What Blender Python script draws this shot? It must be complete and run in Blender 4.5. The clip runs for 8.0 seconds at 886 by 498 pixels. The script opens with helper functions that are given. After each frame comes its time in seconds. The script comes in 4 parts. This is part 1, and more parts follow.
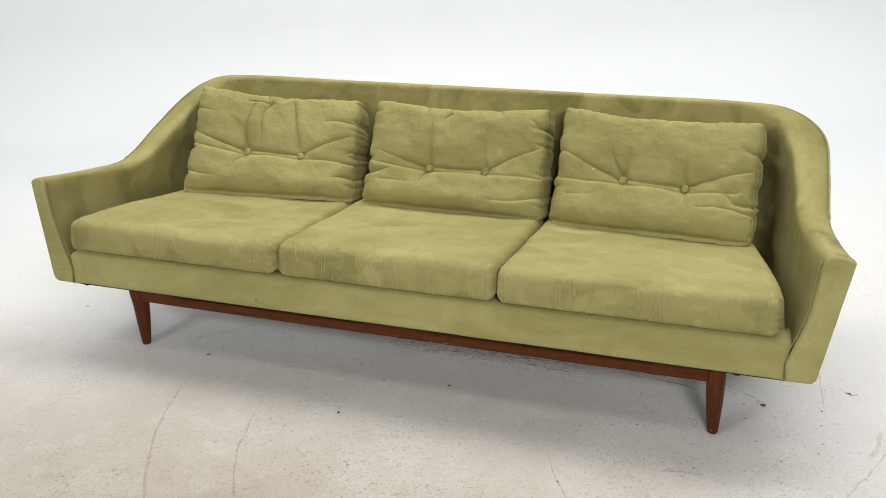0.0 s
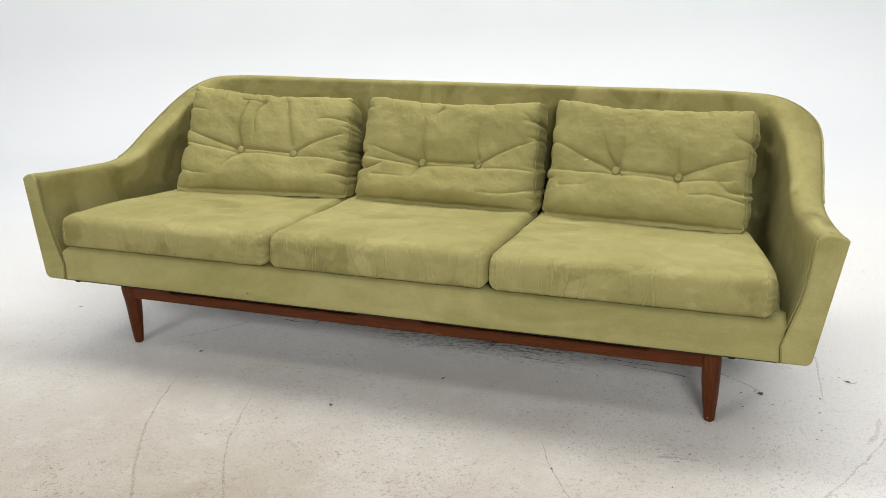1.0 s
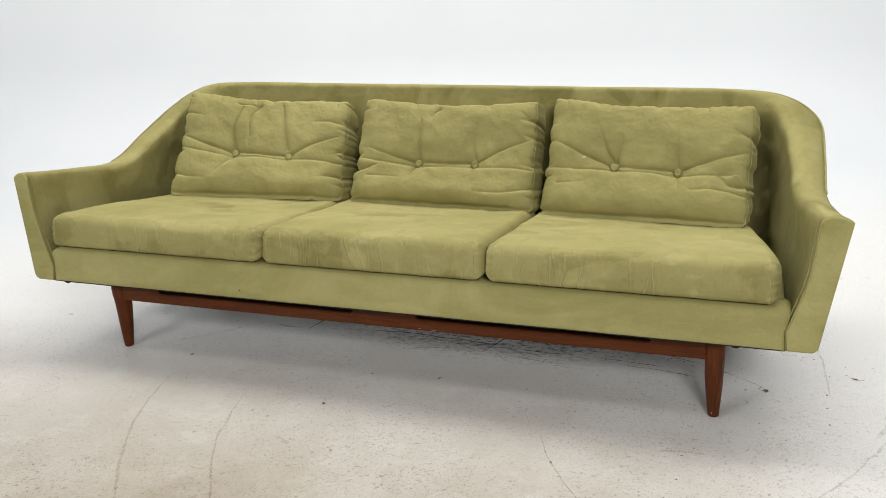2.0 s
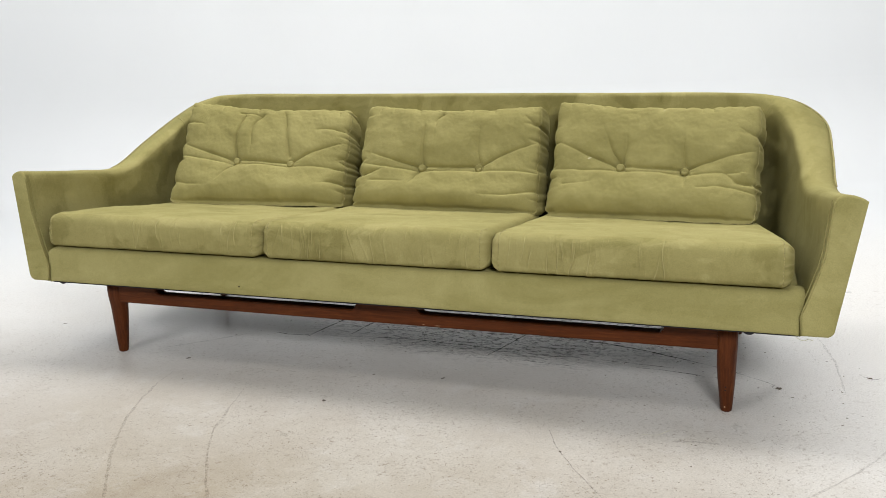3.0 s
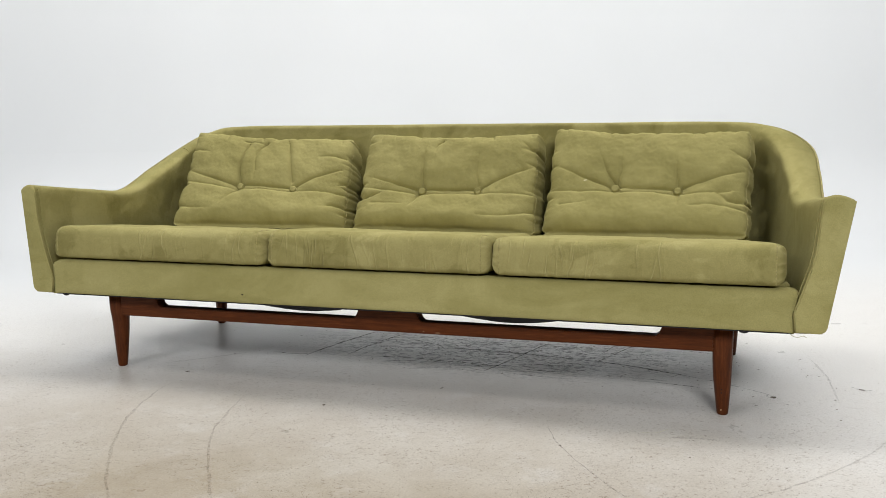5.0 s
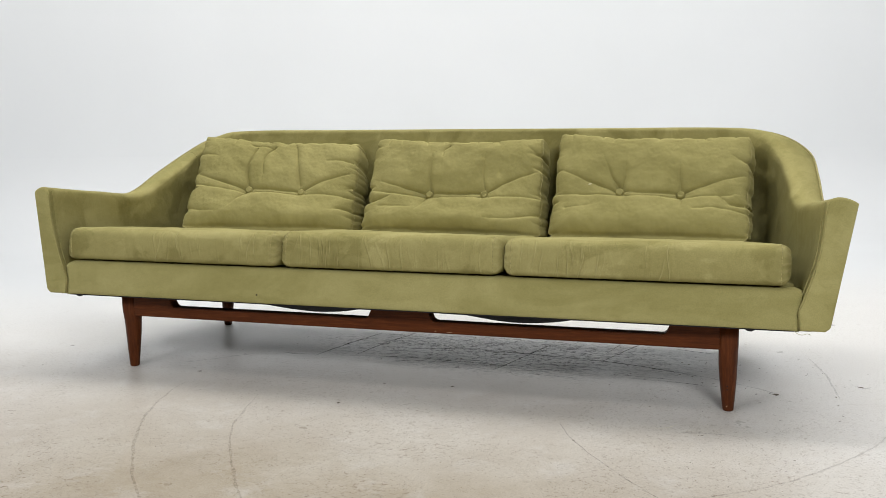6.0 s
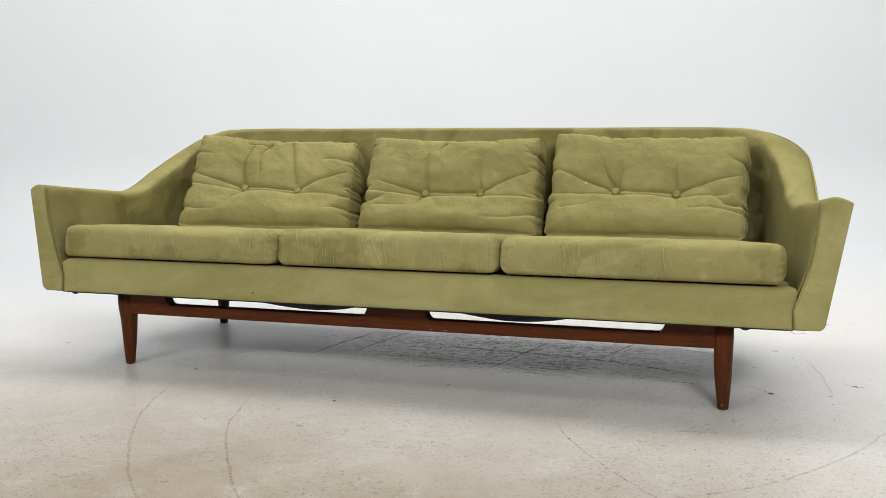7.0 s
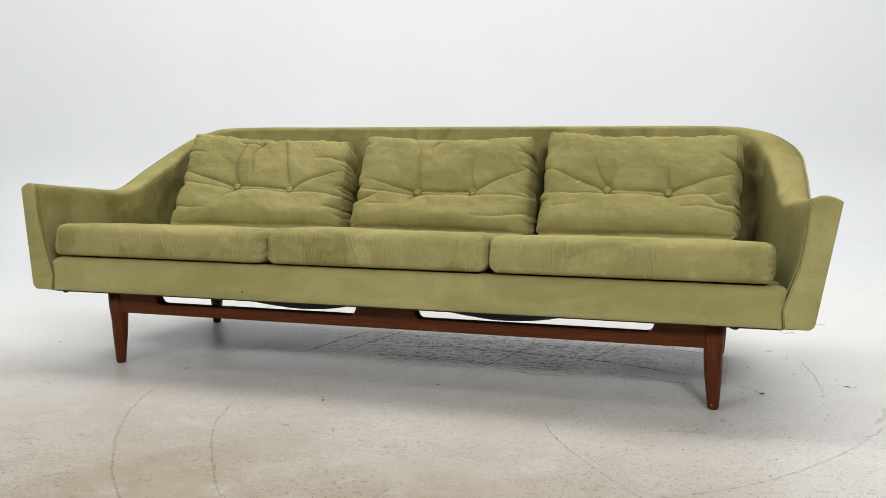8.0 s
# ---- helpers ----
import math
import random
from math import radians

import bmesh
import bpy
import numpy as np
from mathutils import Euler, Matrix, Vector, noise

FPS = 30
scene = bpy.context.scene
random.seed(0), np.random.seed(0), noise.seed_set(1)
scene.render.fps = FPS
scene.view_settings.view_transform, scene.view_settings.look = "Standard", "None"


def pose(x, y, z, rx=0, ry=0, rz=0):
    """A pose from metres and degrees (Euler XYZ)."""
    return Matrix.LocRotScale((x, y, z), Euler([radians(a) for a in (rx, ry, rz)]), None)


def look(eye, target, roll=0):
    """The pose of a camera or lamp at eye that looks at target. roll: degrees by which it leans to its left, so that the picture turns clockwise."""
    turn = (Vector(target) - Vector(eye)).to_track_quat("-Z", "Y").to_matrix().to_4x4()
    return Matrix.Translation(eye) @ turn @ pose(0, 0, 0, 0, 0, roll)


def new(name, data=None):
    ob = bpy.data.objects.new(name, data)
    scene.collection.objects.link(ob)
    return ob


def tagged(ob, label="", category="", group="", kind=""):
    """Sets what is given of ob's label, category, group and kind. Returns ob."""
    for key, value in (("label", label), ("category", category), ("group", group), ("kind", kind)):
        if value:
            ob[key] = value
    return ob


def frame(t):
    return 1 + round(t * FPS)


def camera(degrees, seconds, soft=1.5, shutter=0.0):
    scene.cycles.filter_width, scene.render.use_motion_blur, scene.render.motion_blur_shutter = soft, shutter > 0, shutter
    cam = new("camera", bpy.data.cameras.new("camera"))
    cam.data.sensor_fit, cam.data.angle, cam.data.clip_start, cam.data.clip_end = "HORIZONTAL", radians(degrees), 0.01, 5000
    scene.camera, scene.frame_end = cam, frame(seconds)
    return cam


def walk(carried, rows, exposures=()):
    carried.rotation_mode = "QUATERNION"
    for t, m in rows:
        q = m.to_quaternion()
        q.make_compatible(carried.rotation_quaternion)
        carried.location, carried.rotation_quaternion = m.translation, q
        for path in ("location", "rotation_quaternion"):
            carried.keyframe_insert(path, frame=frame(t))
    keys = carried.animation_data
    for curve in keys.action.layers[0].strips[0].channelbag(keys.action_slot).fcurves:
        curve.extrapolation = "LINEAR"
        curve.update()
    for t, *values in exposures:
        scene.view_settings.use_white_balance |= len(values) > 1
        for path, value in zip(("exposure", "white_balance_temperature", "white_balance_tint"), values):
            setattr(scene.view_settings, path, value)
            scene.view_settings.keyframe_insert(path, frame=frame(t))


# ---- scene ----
cam = camera(50.2, 8.0, soft=0.6)
PATH = [
    (0, (0.955, -2.289, 1.498), (0.341, -0.556, 0.711), -1.7),
    (0.5, (0.96, -2.301, 1.46), (0.342, -0.562, 0.688), -2.0),
    (1, (0.994, -2.301, 1.391), (0.365, -0.55, 0.657), -2.3),
    (1.5, (1.023, -2.305, 1.312), (0.384, -0.541, 0.62), -2.4),
    (1.7, (1.014, -2.301, 1.283), (0.376, -0.529, 0.611), -2.4),
    (2.8, (0.985, -2.318, 1.044), (0.338, -0.498, 0.526), -2.1),
    (3, (0.974, -2.328, 1.007), (0.337, -0.497, 0.517), -1.9),
    (3.5, (0.975, -2.333, 0.902), (0.337, -0.484, 0.485), -1.7),
    (4, (0.972, -2.36, 0.821), (0.336, -0.498, 0.465), -1.4),
    (4.5, (0.969, -2.408, 0.796), (0.343, -0.535, 0.479), -1.2),
    (4.7, (0.971, -2.419, 0.796), (0.346, -0.544, 0.487), -1.1),
    (5.8, (0.908, -2.521, 0.790), (0.327, -0.629, 0.504), -0.7),
    (6, (0.9, -2.529, 0.787), (0.321, -0.636, 0.503), -0.7),
    (6.5, (0.889, -2.538, 0.791), (0.32, -0.642, 0.504), -0.6),
    (7, (0.898, -2.534, 0.786), (0.329, -0.638, 0.5), -0.5),
    (7.5, (0.907, -2.529, 0.786), (0.336, -0.634, 0.499), -0.5),
    (8, (0.938, -2.511, 0.778), (0.358, -0.618, 0.494), -0.5),
]
walk(cam, [(t, look(eye, target, roll)) for t, eye, target, roll in PATH],
     exposures=((0.0, 0.02), (1.5, 0.01), (3.0, 0.01), (4.0, 0.0), (4.7, -0.05), (6.0, -0.10), (8.0, -0.10)))

# ---- light: a white photo studio with two long banks above, two softboxes in front and added fill on the wall ----
TURN_ROOM = 20.0            # the studio wall stands square to the camera, the sofa is turned
ROOM = pose(0, 0, 0, 0, 0, TURN_ROOM)

world = bpy.data.worlds.new("studio_air")
scene.world = world
world.use_nodes = True
world.node_tree.nodes["Background"].inputs[0].default_value = (0.9, 0.95, 1.0, 1)
world.node_tree.nodes["Background"].inputs[1].default_value = 0.10


def area_lamp(name, eye, target, size, size_y, watts, colour, turn=TURN_ROOM):
    data = bpy.data.lights.new(name, "AREA")
    data.shape, data.size, data.size_y, data.energy, data.color = "RECTANGLE", size, size_y, watts, colour
    ob = new(name, data)
    ob.matrix_world = pose(0, 0, 0, 0, 0, turn) @ look(eye, target)
    return ob


area_lamp("ceiling_light_bank", (0.85, 0.9, 3.4), (0.85, 0.9, 0), 6.4, 0.6, 116, (1.0, 0.97, 0.935), 11.0)
area_lamp("ceiling_light_bank", (0.35, -1.35, 3.6), (0.35, -1.35, 0), 6.0, 0.6, 28, (1.0, 0.97, 0.935), 0.0)
area_lamp("softbox", (-1.9, -3.8, 2.5), (-0.5, 0.2, 0.3), 1.2, 0.9, 62, (0.98, 0.99, 1.0), 0.0)
area_lamp("softbox", (2.15, -3.8, 2.5), (0.8, 0.2, 0.3), 1.2, 0.9, 118, (0.98, 0.99, 1.0), 0.0)
# unseen lamps, added only to brighten the back wall
area_lamp("wall_fill", (-2.7, 1.3, 4.1), (-2.9, 2.9, 1.4), 3.6, 0.4, 48, (0.96, 0.985, 1.0))
area_lamp("wall_fill", (2.7, 1.3, 4.1), (3.1, 2.9, 1.4), 3.6, 0.4, 56, (0.96, 0.985, 1.0))


# ---- materials ----
class Nodes:
    """Short hand for one node material."""

    def __init__(self, name):
        self.mat = bpy.data.materials.new(name)
        self.mat.use_nodes = True
        self.tree = self.mat.node_tree
        self.bsdf = self.tree.nodes["Principled BSDF"]
        self.coord = self.add("ShaderNodeTexCoord").outputs["Object"]

    def add(self, kind, **props):
        node = self.tree.nodes.new(kind)
        for key, value in props.items():
            setattr(node, key, value)
        return node

    def link(self, a, b):
        self.tree.links.new(a, b)

    def mapped(self, scale=(1, 1, 1), turn=(0, 0, 0), source=None):
        node = self.add("ShaderNodeMapping")
        node.inputs["Scale"].default_value = scale
        node.inputs["Rotation"].default_value = [radians(a) for a in turn]
        self.link(source or self.coord, node.inputs["Vector"])
        return node.outputs[0]

    def noise(self, scale, detail=3, rough=0.5, twist=0.0, source=None):
        node = self.add("ShaderNodeTexNoise")
        node.inputs["Scale"].default_value = scale
        node.inputs["Detail"].default_value = detail
        node.inputs["Roughness"].default_value = rough
        node.inputs["Distortion"].default_value = twist
        self.link(source or self.coord, node.inputs["Vector"])
        return node.outputs["Fac"]

    def ramp(self, source, *stops):
        node = self.add("ShaderNodeValToRGB")
        while len(node.color_ramp.elements) < len(stops):
            node.color_ramp.elements.new(0.5)
        for element, (place, colour) in zip(node.color_ramp.elements, stops):
            element.position = place
            element.color = (*colour, 1) if isinstance(colour, tuple) else (colour, colour, colour, 1)
        self.link(source, node.inputs[0])
        return node.outputs[0]

    def mix(self, factor, a, b, blend="MIX"):
        node = self.add("ShaderNodeMix", data_type="RGBA", blend_type=blend)
        for socket, value in ((node.inputs[0], factor), (node.inputs[6], a), (node.inputs[7], b)):
            if isinstance(value, (int, float)):
                socket.default_value = value
            elif isinstance(value, tuple):
                socket.default_value = (*value, 1)
            else:
                self.link(value, socket)
        return node.outputs[2]

    def math(self, operation, a, b=0.5):
        node = self.add("ShaderNodeMath", operation=operation)
        for socket, value in zip(node.inputs, (a, b)):
            if isinstance(value, (int, float)):
                socket.default_value = value
            else:
                self.link(value, socket)
        return node.outputs[0]

    def bump(self, height, strength, distance):
        node = self.add("ShaderNodeBump")
        node.inputs["Strength"].default_value = strength
        node.inputs["Distance"].default_value = distance
        self.link(height, node.inputs["Height"])
        last = self.bsdf.inputs["Normal"].links
        if last:
            self.link(last[0].from_socket, node.inputs["Normal"])
        self.link(node.outputs[0], self.bsdf.inputs["Normal"])

    def set(self, **values):
        for key, value in values.items():
            socket = self.bsdf.inputs[key.replace("_", " ")]
            if isinstance(value, (int, float)):
                socket.default_value = value
            elif isinstance(value, tuple):
                socket.default_value = (*value, 1)
            else:
                self.link(value, socket)
        return self


CLOTH = (0.310, 0.278, 0.111)     # the one olive velvet of the whole sofa


def velvet(name, shift=0.0, patches=0.3, streaks=0.3, contrast=0.22, stretch=(1, 1, 1.3), smears=0.6, lean=(0, 0, 0), ruffle=0.3, blur=0.03, crests=0.0):
    """Olive-green velvet: brushed patches of nap with soft and crisp edges, fine pile, a few rubbed pale spots.
    blur: how softly the patches run into each other; lean: the way in which the pile of this panel lies, so that it
    takes the light as a surface turned that way; ruffle: how far the patches differ; crests: how far the colour is
    paled on the crests of creases."""
    n = Nodes(name)
    where = n.add("ShaderNodeVectorMath", operation="ADD")
    n.link(n.coord, where.inputs[0])
    where.inputs[1].default_value = (shift, shift * 0.7, shift * 1.3)
    base = where.outputs[0]
    broad = n.ramp(n.noise(2.6, 3, 0.5, 0.6, n.mapped((1, 1.2, 1.2), (20, 10, 30), base)), (0.34, 0.0), (0.66, 1.0))
    nap = n.ramp(n.noise(6.5, 5, 0.58, 0.8, n.mapped(stretch, (8, 20, 12), base)), (0.43 - blur, 0.0), (0.43 + blur, 0.45), (0.57 - blur, 0.55), (0.57 + blur, 1.0))
    fine = n.ramp(n.noise(24, 8, 0.78, 0.6, n.mapped((1, 1, 1.6), (0, 30, 0), base)), (0.34, 0.0), (0.68, 1.0))
    streak = n.ramp(n.noise(170, 4, 0.65, 0.2, n.mapped((1, 1, 0.10), (0, 8, 0), base)), (0.35, 0.0), (0.68, 1.0))
    both = n.math("ADD", n.math("MULTIPLY", broad, 0.30), n.math("MULTIPLY", fine, 0.16))
    both = n.math("ADD", both, n.math("MULTIPLY", nap, patches))
    both = n.math("ADD", both, n.math("MULTIPLY", streak, streaks))
    top = 0.46 + patches + streaks
    dark = tuple(c * (1 - contrast) for c in CLOTH[:2]) + (CLOTH[2] * (1 - 1.3 * contrast),)
    pale = tuple(c * (1 + contrast) for c in CLOTH[:2]) + (CLOTH[2] * (1 + 1.5 * contrast),)
    colour = n.ramp(both, (0.20 * top, dark), (0.50 * top, CLOTH), (0.80 * top, pale))
    pile = n.ramp(n.noise(330, 4, 0.75, 0.3, base), (0.30, 0.87), (0.70, 1.13))
    colour = n.mix(1.0, colour, pile, "MULTIPLY")
    smear = n.ramp(n.noise(13, 5, 0.6, 0.9, n.mapped((0.7, 1.3, 1.0), (25, 0, 35), base)), (0.565 - blur, 0.0), (0.565 + blur, 0.55), (0.72, 1.0))
    colour = n.mix(n.math("MULTIPLY", smear, smears), colour, pale)
    brush = n.ramp(n.noise(10, 5, 0.62, 1.1, n.mapped((1.4, 0.8, 1.0), (0, 15, 60), base)), (0.28, 1.0), (0.425 - blur, 0.5), (0.425 + blur, 0.0))
    colour = n.mix(n.math("MULTIPLY", brush, smears), colour, dark)
    spots = n.ramp(n.noise(9, 5, 0.7, 0.0, n.mapped((1, 1, 1), (40, 0, 10), base)), (0.71, 0.0), (0.77, 0.4))
    colour = n.mix(spots, colour, (0.48, 0.43, 0.22))
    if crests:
        # paler colour on convex crests
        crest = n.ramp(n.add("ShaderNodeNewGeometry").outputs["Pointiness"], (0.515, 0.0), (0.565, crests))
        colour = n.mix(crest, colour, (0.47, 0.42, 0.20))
    n.set(Base_Color=colour, Roughness=0.95, Specular_IOR_Level=0.02, Sheen_Weight=0.22, Sheen_Roughness=0.35)
    n.bsdf.inputs["Sheen Tint"].default_value = (0.60, 0.56, 0.26, 1)
    # the pile lies over to one side, more or less from patch to patch
    tuft = n.add("ShaderNodeVectorMath", operation="SCALE")
    tuft.inputs[0].default_value = (0.35, -0.45, 0.8)
    n.link(n.math("MULTIPLY", n.math("SUBTRACT", n.math("ADD", nap, n.math("MULTIPLY", smear, 0.5)), 0.55), ruffle), tuft.inputs["Scale"])
    laid = n.add("ShaderNodeVectorMath", operation="ADD")
    n.link(tuft.outputs[0], laid.inputs[0])
    laid.inputs[1].default_value = lean
    tipped = n.add("ShaderNodeVectorMath", operation="ADD")
    n.link(n.add("ShaderNodeNewGeometry").outputs["Normal"], tipped.inputs[0])
    n.link(laid.outputs[0], tipped.inputs[1])
    level = n.add("ShaderNodeVectorMath", operation="NORMALIZE")
    n.link(tipped.outputs[0], level.inputs[0])
    n.link(level.outputs[0], n.bsdf.inputs["Normal"])
    n.bump(n.noise(900, 2, 0.6, 0.0), 0.35, 0.0008)
    n.bump(n.noise(150, 3, 0.65, 0.4, base), 0.28, 0.0010)
    n.bump(n.noise(34, 4, 0.6, 0.6, base), 0.25, 0.003)
    return n.mat


def teak(name, along):
    """Red-brown oiled teak; along gives the scale by which the grain runs with the piece."""
    n = Nodes(name)
    along = n.mapped(along)
    grain = n.noise(6, 6, 0.65, 0.8, along)
    fine = n.noise(30, 4, 0.7, 0.2, along)
    both = n.math("ADD", n.math("MULTIPLY", grain, 0.7), n.math("MULTIPLY", fine, 0.3))
    colour = n.ramp(both, (0.30, (0.038, 0.010, 0.0025)), (0.52, (0.086, 0.022, 0.005)), (0.72, (0.142, 0.041, 0.010)))
    wear = n.ramp(n.noise(38, 3, 0.6), (0.74, 0.0), (0.80, 0.5))
    colour = n.mix(wear, colour, (0.34, 0.16, 0.075))
    n.set(Base_Color=colour, Roughness=n.ramp(fine, (0.3, 0.34), (0.7, 0.48)), Specular_IOR_Level=0.16)
    n.bump(both, 0.12, 0.001)
    return n.mat


def studio_paint(name, low, high, rough):
    n = Nodes(name)
    cloud = n.noise(0.7, 4, 0.5, 0.4)
    n.set(Base_Color=n.ramp(cloud, (0.35, low), (0.65, high)), Roughness=rough, Specular_IOR_Level=0.25)
    n.bump(n.noise(60, 3, 0.6), 0.06, 0.002)
    return n.mat


def painted_concrete():
    """White floor paint over concrete: warm and cool clouds, dust, pinholes, short cracks and worn spots."""
    n = Nodes("white_painted_concrete")
    cloud = n.noise(1.3, 5, 0.6, 0.5)
    colour = n.ramp(cloud, (0.30, (0.36, 0.305, 0.232)), (0.5, (0.415, 0.365, 0.290)), (0.70, (0.47, 0.43, 0.362)))
    dust = n.ramp(n.noise(11, 6, 0.72, 0.4), (0.42, 0.0), (0.74, 0.65))
    colour = n.mix(dust, colour, (0.31, 0.25, 0.172))
    rubbed = n.ramp(n.noise(7, 6, 0.75, 0.2), (0.54, 0.0), (0.74, 0.40))
    colour = n.mix(rubbed, colour, (0.66, 0.66, 0.655))
    # the paint turns paler with distance from a point before the sofa
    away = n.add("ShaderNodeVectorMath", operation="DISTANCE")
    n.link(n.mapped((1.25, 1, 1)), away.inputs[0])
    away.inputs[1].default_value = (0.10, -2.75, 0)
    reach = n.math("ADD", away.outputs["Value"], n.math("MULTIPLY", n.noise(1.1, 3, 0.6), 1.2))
    far_pale = n.ramp(n.math("MULTIPLY", reach, 0.2), (0.51, 0.0), (0.82, 1.0))
    colour = n.mix(far_pale, colour, (0.757, 0.747, 0.728))
    patch = n.ramp(n.noise(2.3, 4, 0.65, 0.8), (0.36, 0.28), (0.56, 1.0))
    patch = n.math("MULTIPLY", patch, n.math("SUBTRACT", 1.0, n.math("MULTIPLY", far_pale, 0.75)))
    # pinholes, and short cracks where a noise crosses its middle value
    pits = n.ramp(n.noise(105, 4, 0.74, 1.0), (0.57, 0.0), (0.62, 0.85))
    colour = n.mix(n.math("MULTIPLY", pits, patch), colour, (0.20, 0.155, 0.105))
    flecks = n.ramp(n.noise(48, 5, 0.72, 1.2, n.mapped((0.7, 1.5, 1), (0, 0, 12))), (0.62, 0.0), (0.655, 0.8))
    colour = n.mix(n.math("MULTIPLY", flecks, patch), colour, (0.21, 0.165, 0.115))
    vein = n.ramp(n.noise(16, 5, 0.66, 1.5), (0.490, 0.0), (0.499, 1.0), (0.501, 1.0), (0.510, 0.0))
    some = n.ramp(n.noise(19, 3, 0.6, 0.5, n.mapped((1, 1, 1), (0, 0, 50))), (0.60, 0.0), (0.65, 0.55))
    colour = n.mix(n.math("MULTIPLY", n.math("MULTIPLY", vein, some), patch), colour, (0.15, 0.12, 0.09))
    # gouges under the sofa, their dense dark cover also painting in deeper shade
    under = n.add("ShaderNodeVectorMath", operation="DISTANCE")
    n.link(n.mapped((0.80, 1.9, 1)), under.inputs[0])
    under.inputs[1].default_value = (0.16, 0.86, 0)
    scored_shade = n.ramp(n.math("ADD", under.outputs["Value"], n.math("MULTIPLY", n.noise(4, 3, 0.6), 0.3)), (0.42, 1.0), (0.75, 0.0))
    scores = n.ramp(n.noise(26, 6, 0.8, 1.2, n.mapped((0.6, 1.8, 1), (0, 0, 8))), (0.55, 0.0), (0.585, 0.85))
    colour = n.mix(n.math("MULTIPLY", scores, scored_shade), colour, (0.08, 0.072, 0.058))
    nicks = n.ramp(n.noise(70, 5, 0.75, 0.8, n.mapped((0.6, 1.4, 1), (0, 0, -6))), (0.53, 0.0), (0.58, 0.9))
    colour = n.mix(n.math("MULTIPLY", nicks, scored_shade), colour, (0.06, 0.055, 0.045))
    grit = n.ramp(n.noise(230, 4, 0.7, 0.3), (0.30, 0.84), (0.70, 1.12))
    colour = n.mix(1.0, colour, grit, "MULTIPLY")
    # the wall's paint runs out on to the floor behind the sofa
    apart = n.add("ShaderNodeSeparateXYZ")
    n.link(n.mapped((1, 1, 1), (0, 0, -TURN_ROOM)), apart.inputs[0])
    behind = n.ramp(n.math("ADD", n.math("MULTIPLY", apart.outputs["Y"], 0.25), n.math("MULTIPLY", n.noise(2, 3, 0.5), 0.06)), (0.24, 0.0), (0.50, 1.0))
    colour = n.mix(behind, colour, (0.737, 0.753, 0.765))
    n.set(Base_Color=colour, Roughness=n.mix(behind, n.ramp(n.noise(5, 5, 0.65), (0.3, 0.26), (0.7, 0.44)), (0.55, 0.55, 0.55)), Specular_IOR_Level=0.19)
    n.bump(n.math("SUBTRACT", 1.0, n.math("MULTIPLY", n.math("ADD", pits, flecks), patch)), 0.5, 0.0015)
    n.bump(n.noise(140, 3, 0.6), 0.05, 0.0012)
    n.bump(n.noise(50, 4, 0.7), 0.10, 0.0015)
    n.bump(n.noise(6, 2, 0.5), 0.04, 0.004)
    return n.mat


def plain(name, colour, rough, scale=60, spread=0.25):
    n = Nodes(name)
    grain = n.noise(scale, 3, 0.6)
    low, high = tuple(c * (1 - spread) for c in colour), tuple(min(1, c * (1 + spread)) for c in colour)
    n.set(Base_Color=n.ramp(grain, (0.35, low), (0.65, high)), Roughness=rough)
    return n.mat


def broken_mark(name, colour, cover, scale=90, gap=0.35):
    """A mark on the floor, rubbed thin in places so that the paint shows through."""
    n = Nodes(name)
    gaps = n.ramp(n.noise(scale, 4, 0.7), (gap, 0.0), (gap + 0.3, cover))
    n.set(Base_Color=colour, Roughness=0.9, Specular_IOR_Level=0.05, Alpha=gaps)
    return n.mat


VELVET_SHELL = velvet("olive_velvet_shell", 0.0, 0.42, 0.10, 0.15, (1.1, 1, 0.8), 0.45, (0, 0.14, -0.46), 0.26, 0.025)
VELVET_SILL = velvet("olive_velvet_sill", 3.1, 0.34, 0.04, 0.15, (0.5, 1, 1.2), 0.30, (0.20, -0.12, 0.66), 0.20, 0.04)
VELVET_PANEL = velvet("olive_velvet_panel", 4.4, 0.36, 0.04, 0.15, (0.8, 1, 1.2), 0.4, (0, 0, 0.32), 0.25, 0.04)
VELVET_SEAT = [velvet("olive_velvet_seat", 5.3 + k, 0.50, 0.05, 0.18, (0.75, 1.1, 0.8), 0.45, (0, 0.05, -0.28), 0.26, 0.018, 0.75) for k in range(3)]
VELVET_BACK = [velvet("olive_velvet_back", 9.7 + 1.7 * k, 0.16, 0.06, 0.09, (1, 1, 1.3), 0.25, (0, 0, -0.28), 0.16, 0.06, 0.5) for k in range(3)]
VELVET_WELT = plain("olive_velvet_welt", (0.30, 0.262, 0.10), 0.85, 200)
RUBBED = plain("rubbed_velvet", (0.50, 0.46, 0.27), 0.95, 300)
TEAK_LONG = teak("teak_rail", (1.5, 22, 22))
TEAK_UP = teak("teak_leg", (22, 22, 1.5))
TEAK_DEEP = teak("teak_side", (22, 1.5, 22))
BLACK_CLOTH = plain("black_dust_cloth", (0.012, 0.012, 0.012), 0.95, 400)
PALE_THREAD = plain("pale_thread", (0.6, 0.58, 0.45), 0.9, 200)
FLOOR_PAINT = painted_concrete()
WALL_PAINT = studio_paint("white_cove_paint", (0.722, 0.738, 0.750), (0.752, 0.768, 0.780), 0.6)
# greys of the unseen ceiling and walls, kept dark to hold down fill light
CEILING_PAINT = studio_paint("grey_ceiling_paint", 0.08, 0.11, 0.8)
SIDE_PAINT = studio_paint("grey_side_paint", 0.13, 0.17, 0.7)
SCUFF_TAN = broken_mark("tan_scuff", (0.33, 0.25, 0.18), 0.34, 110, 0.38)
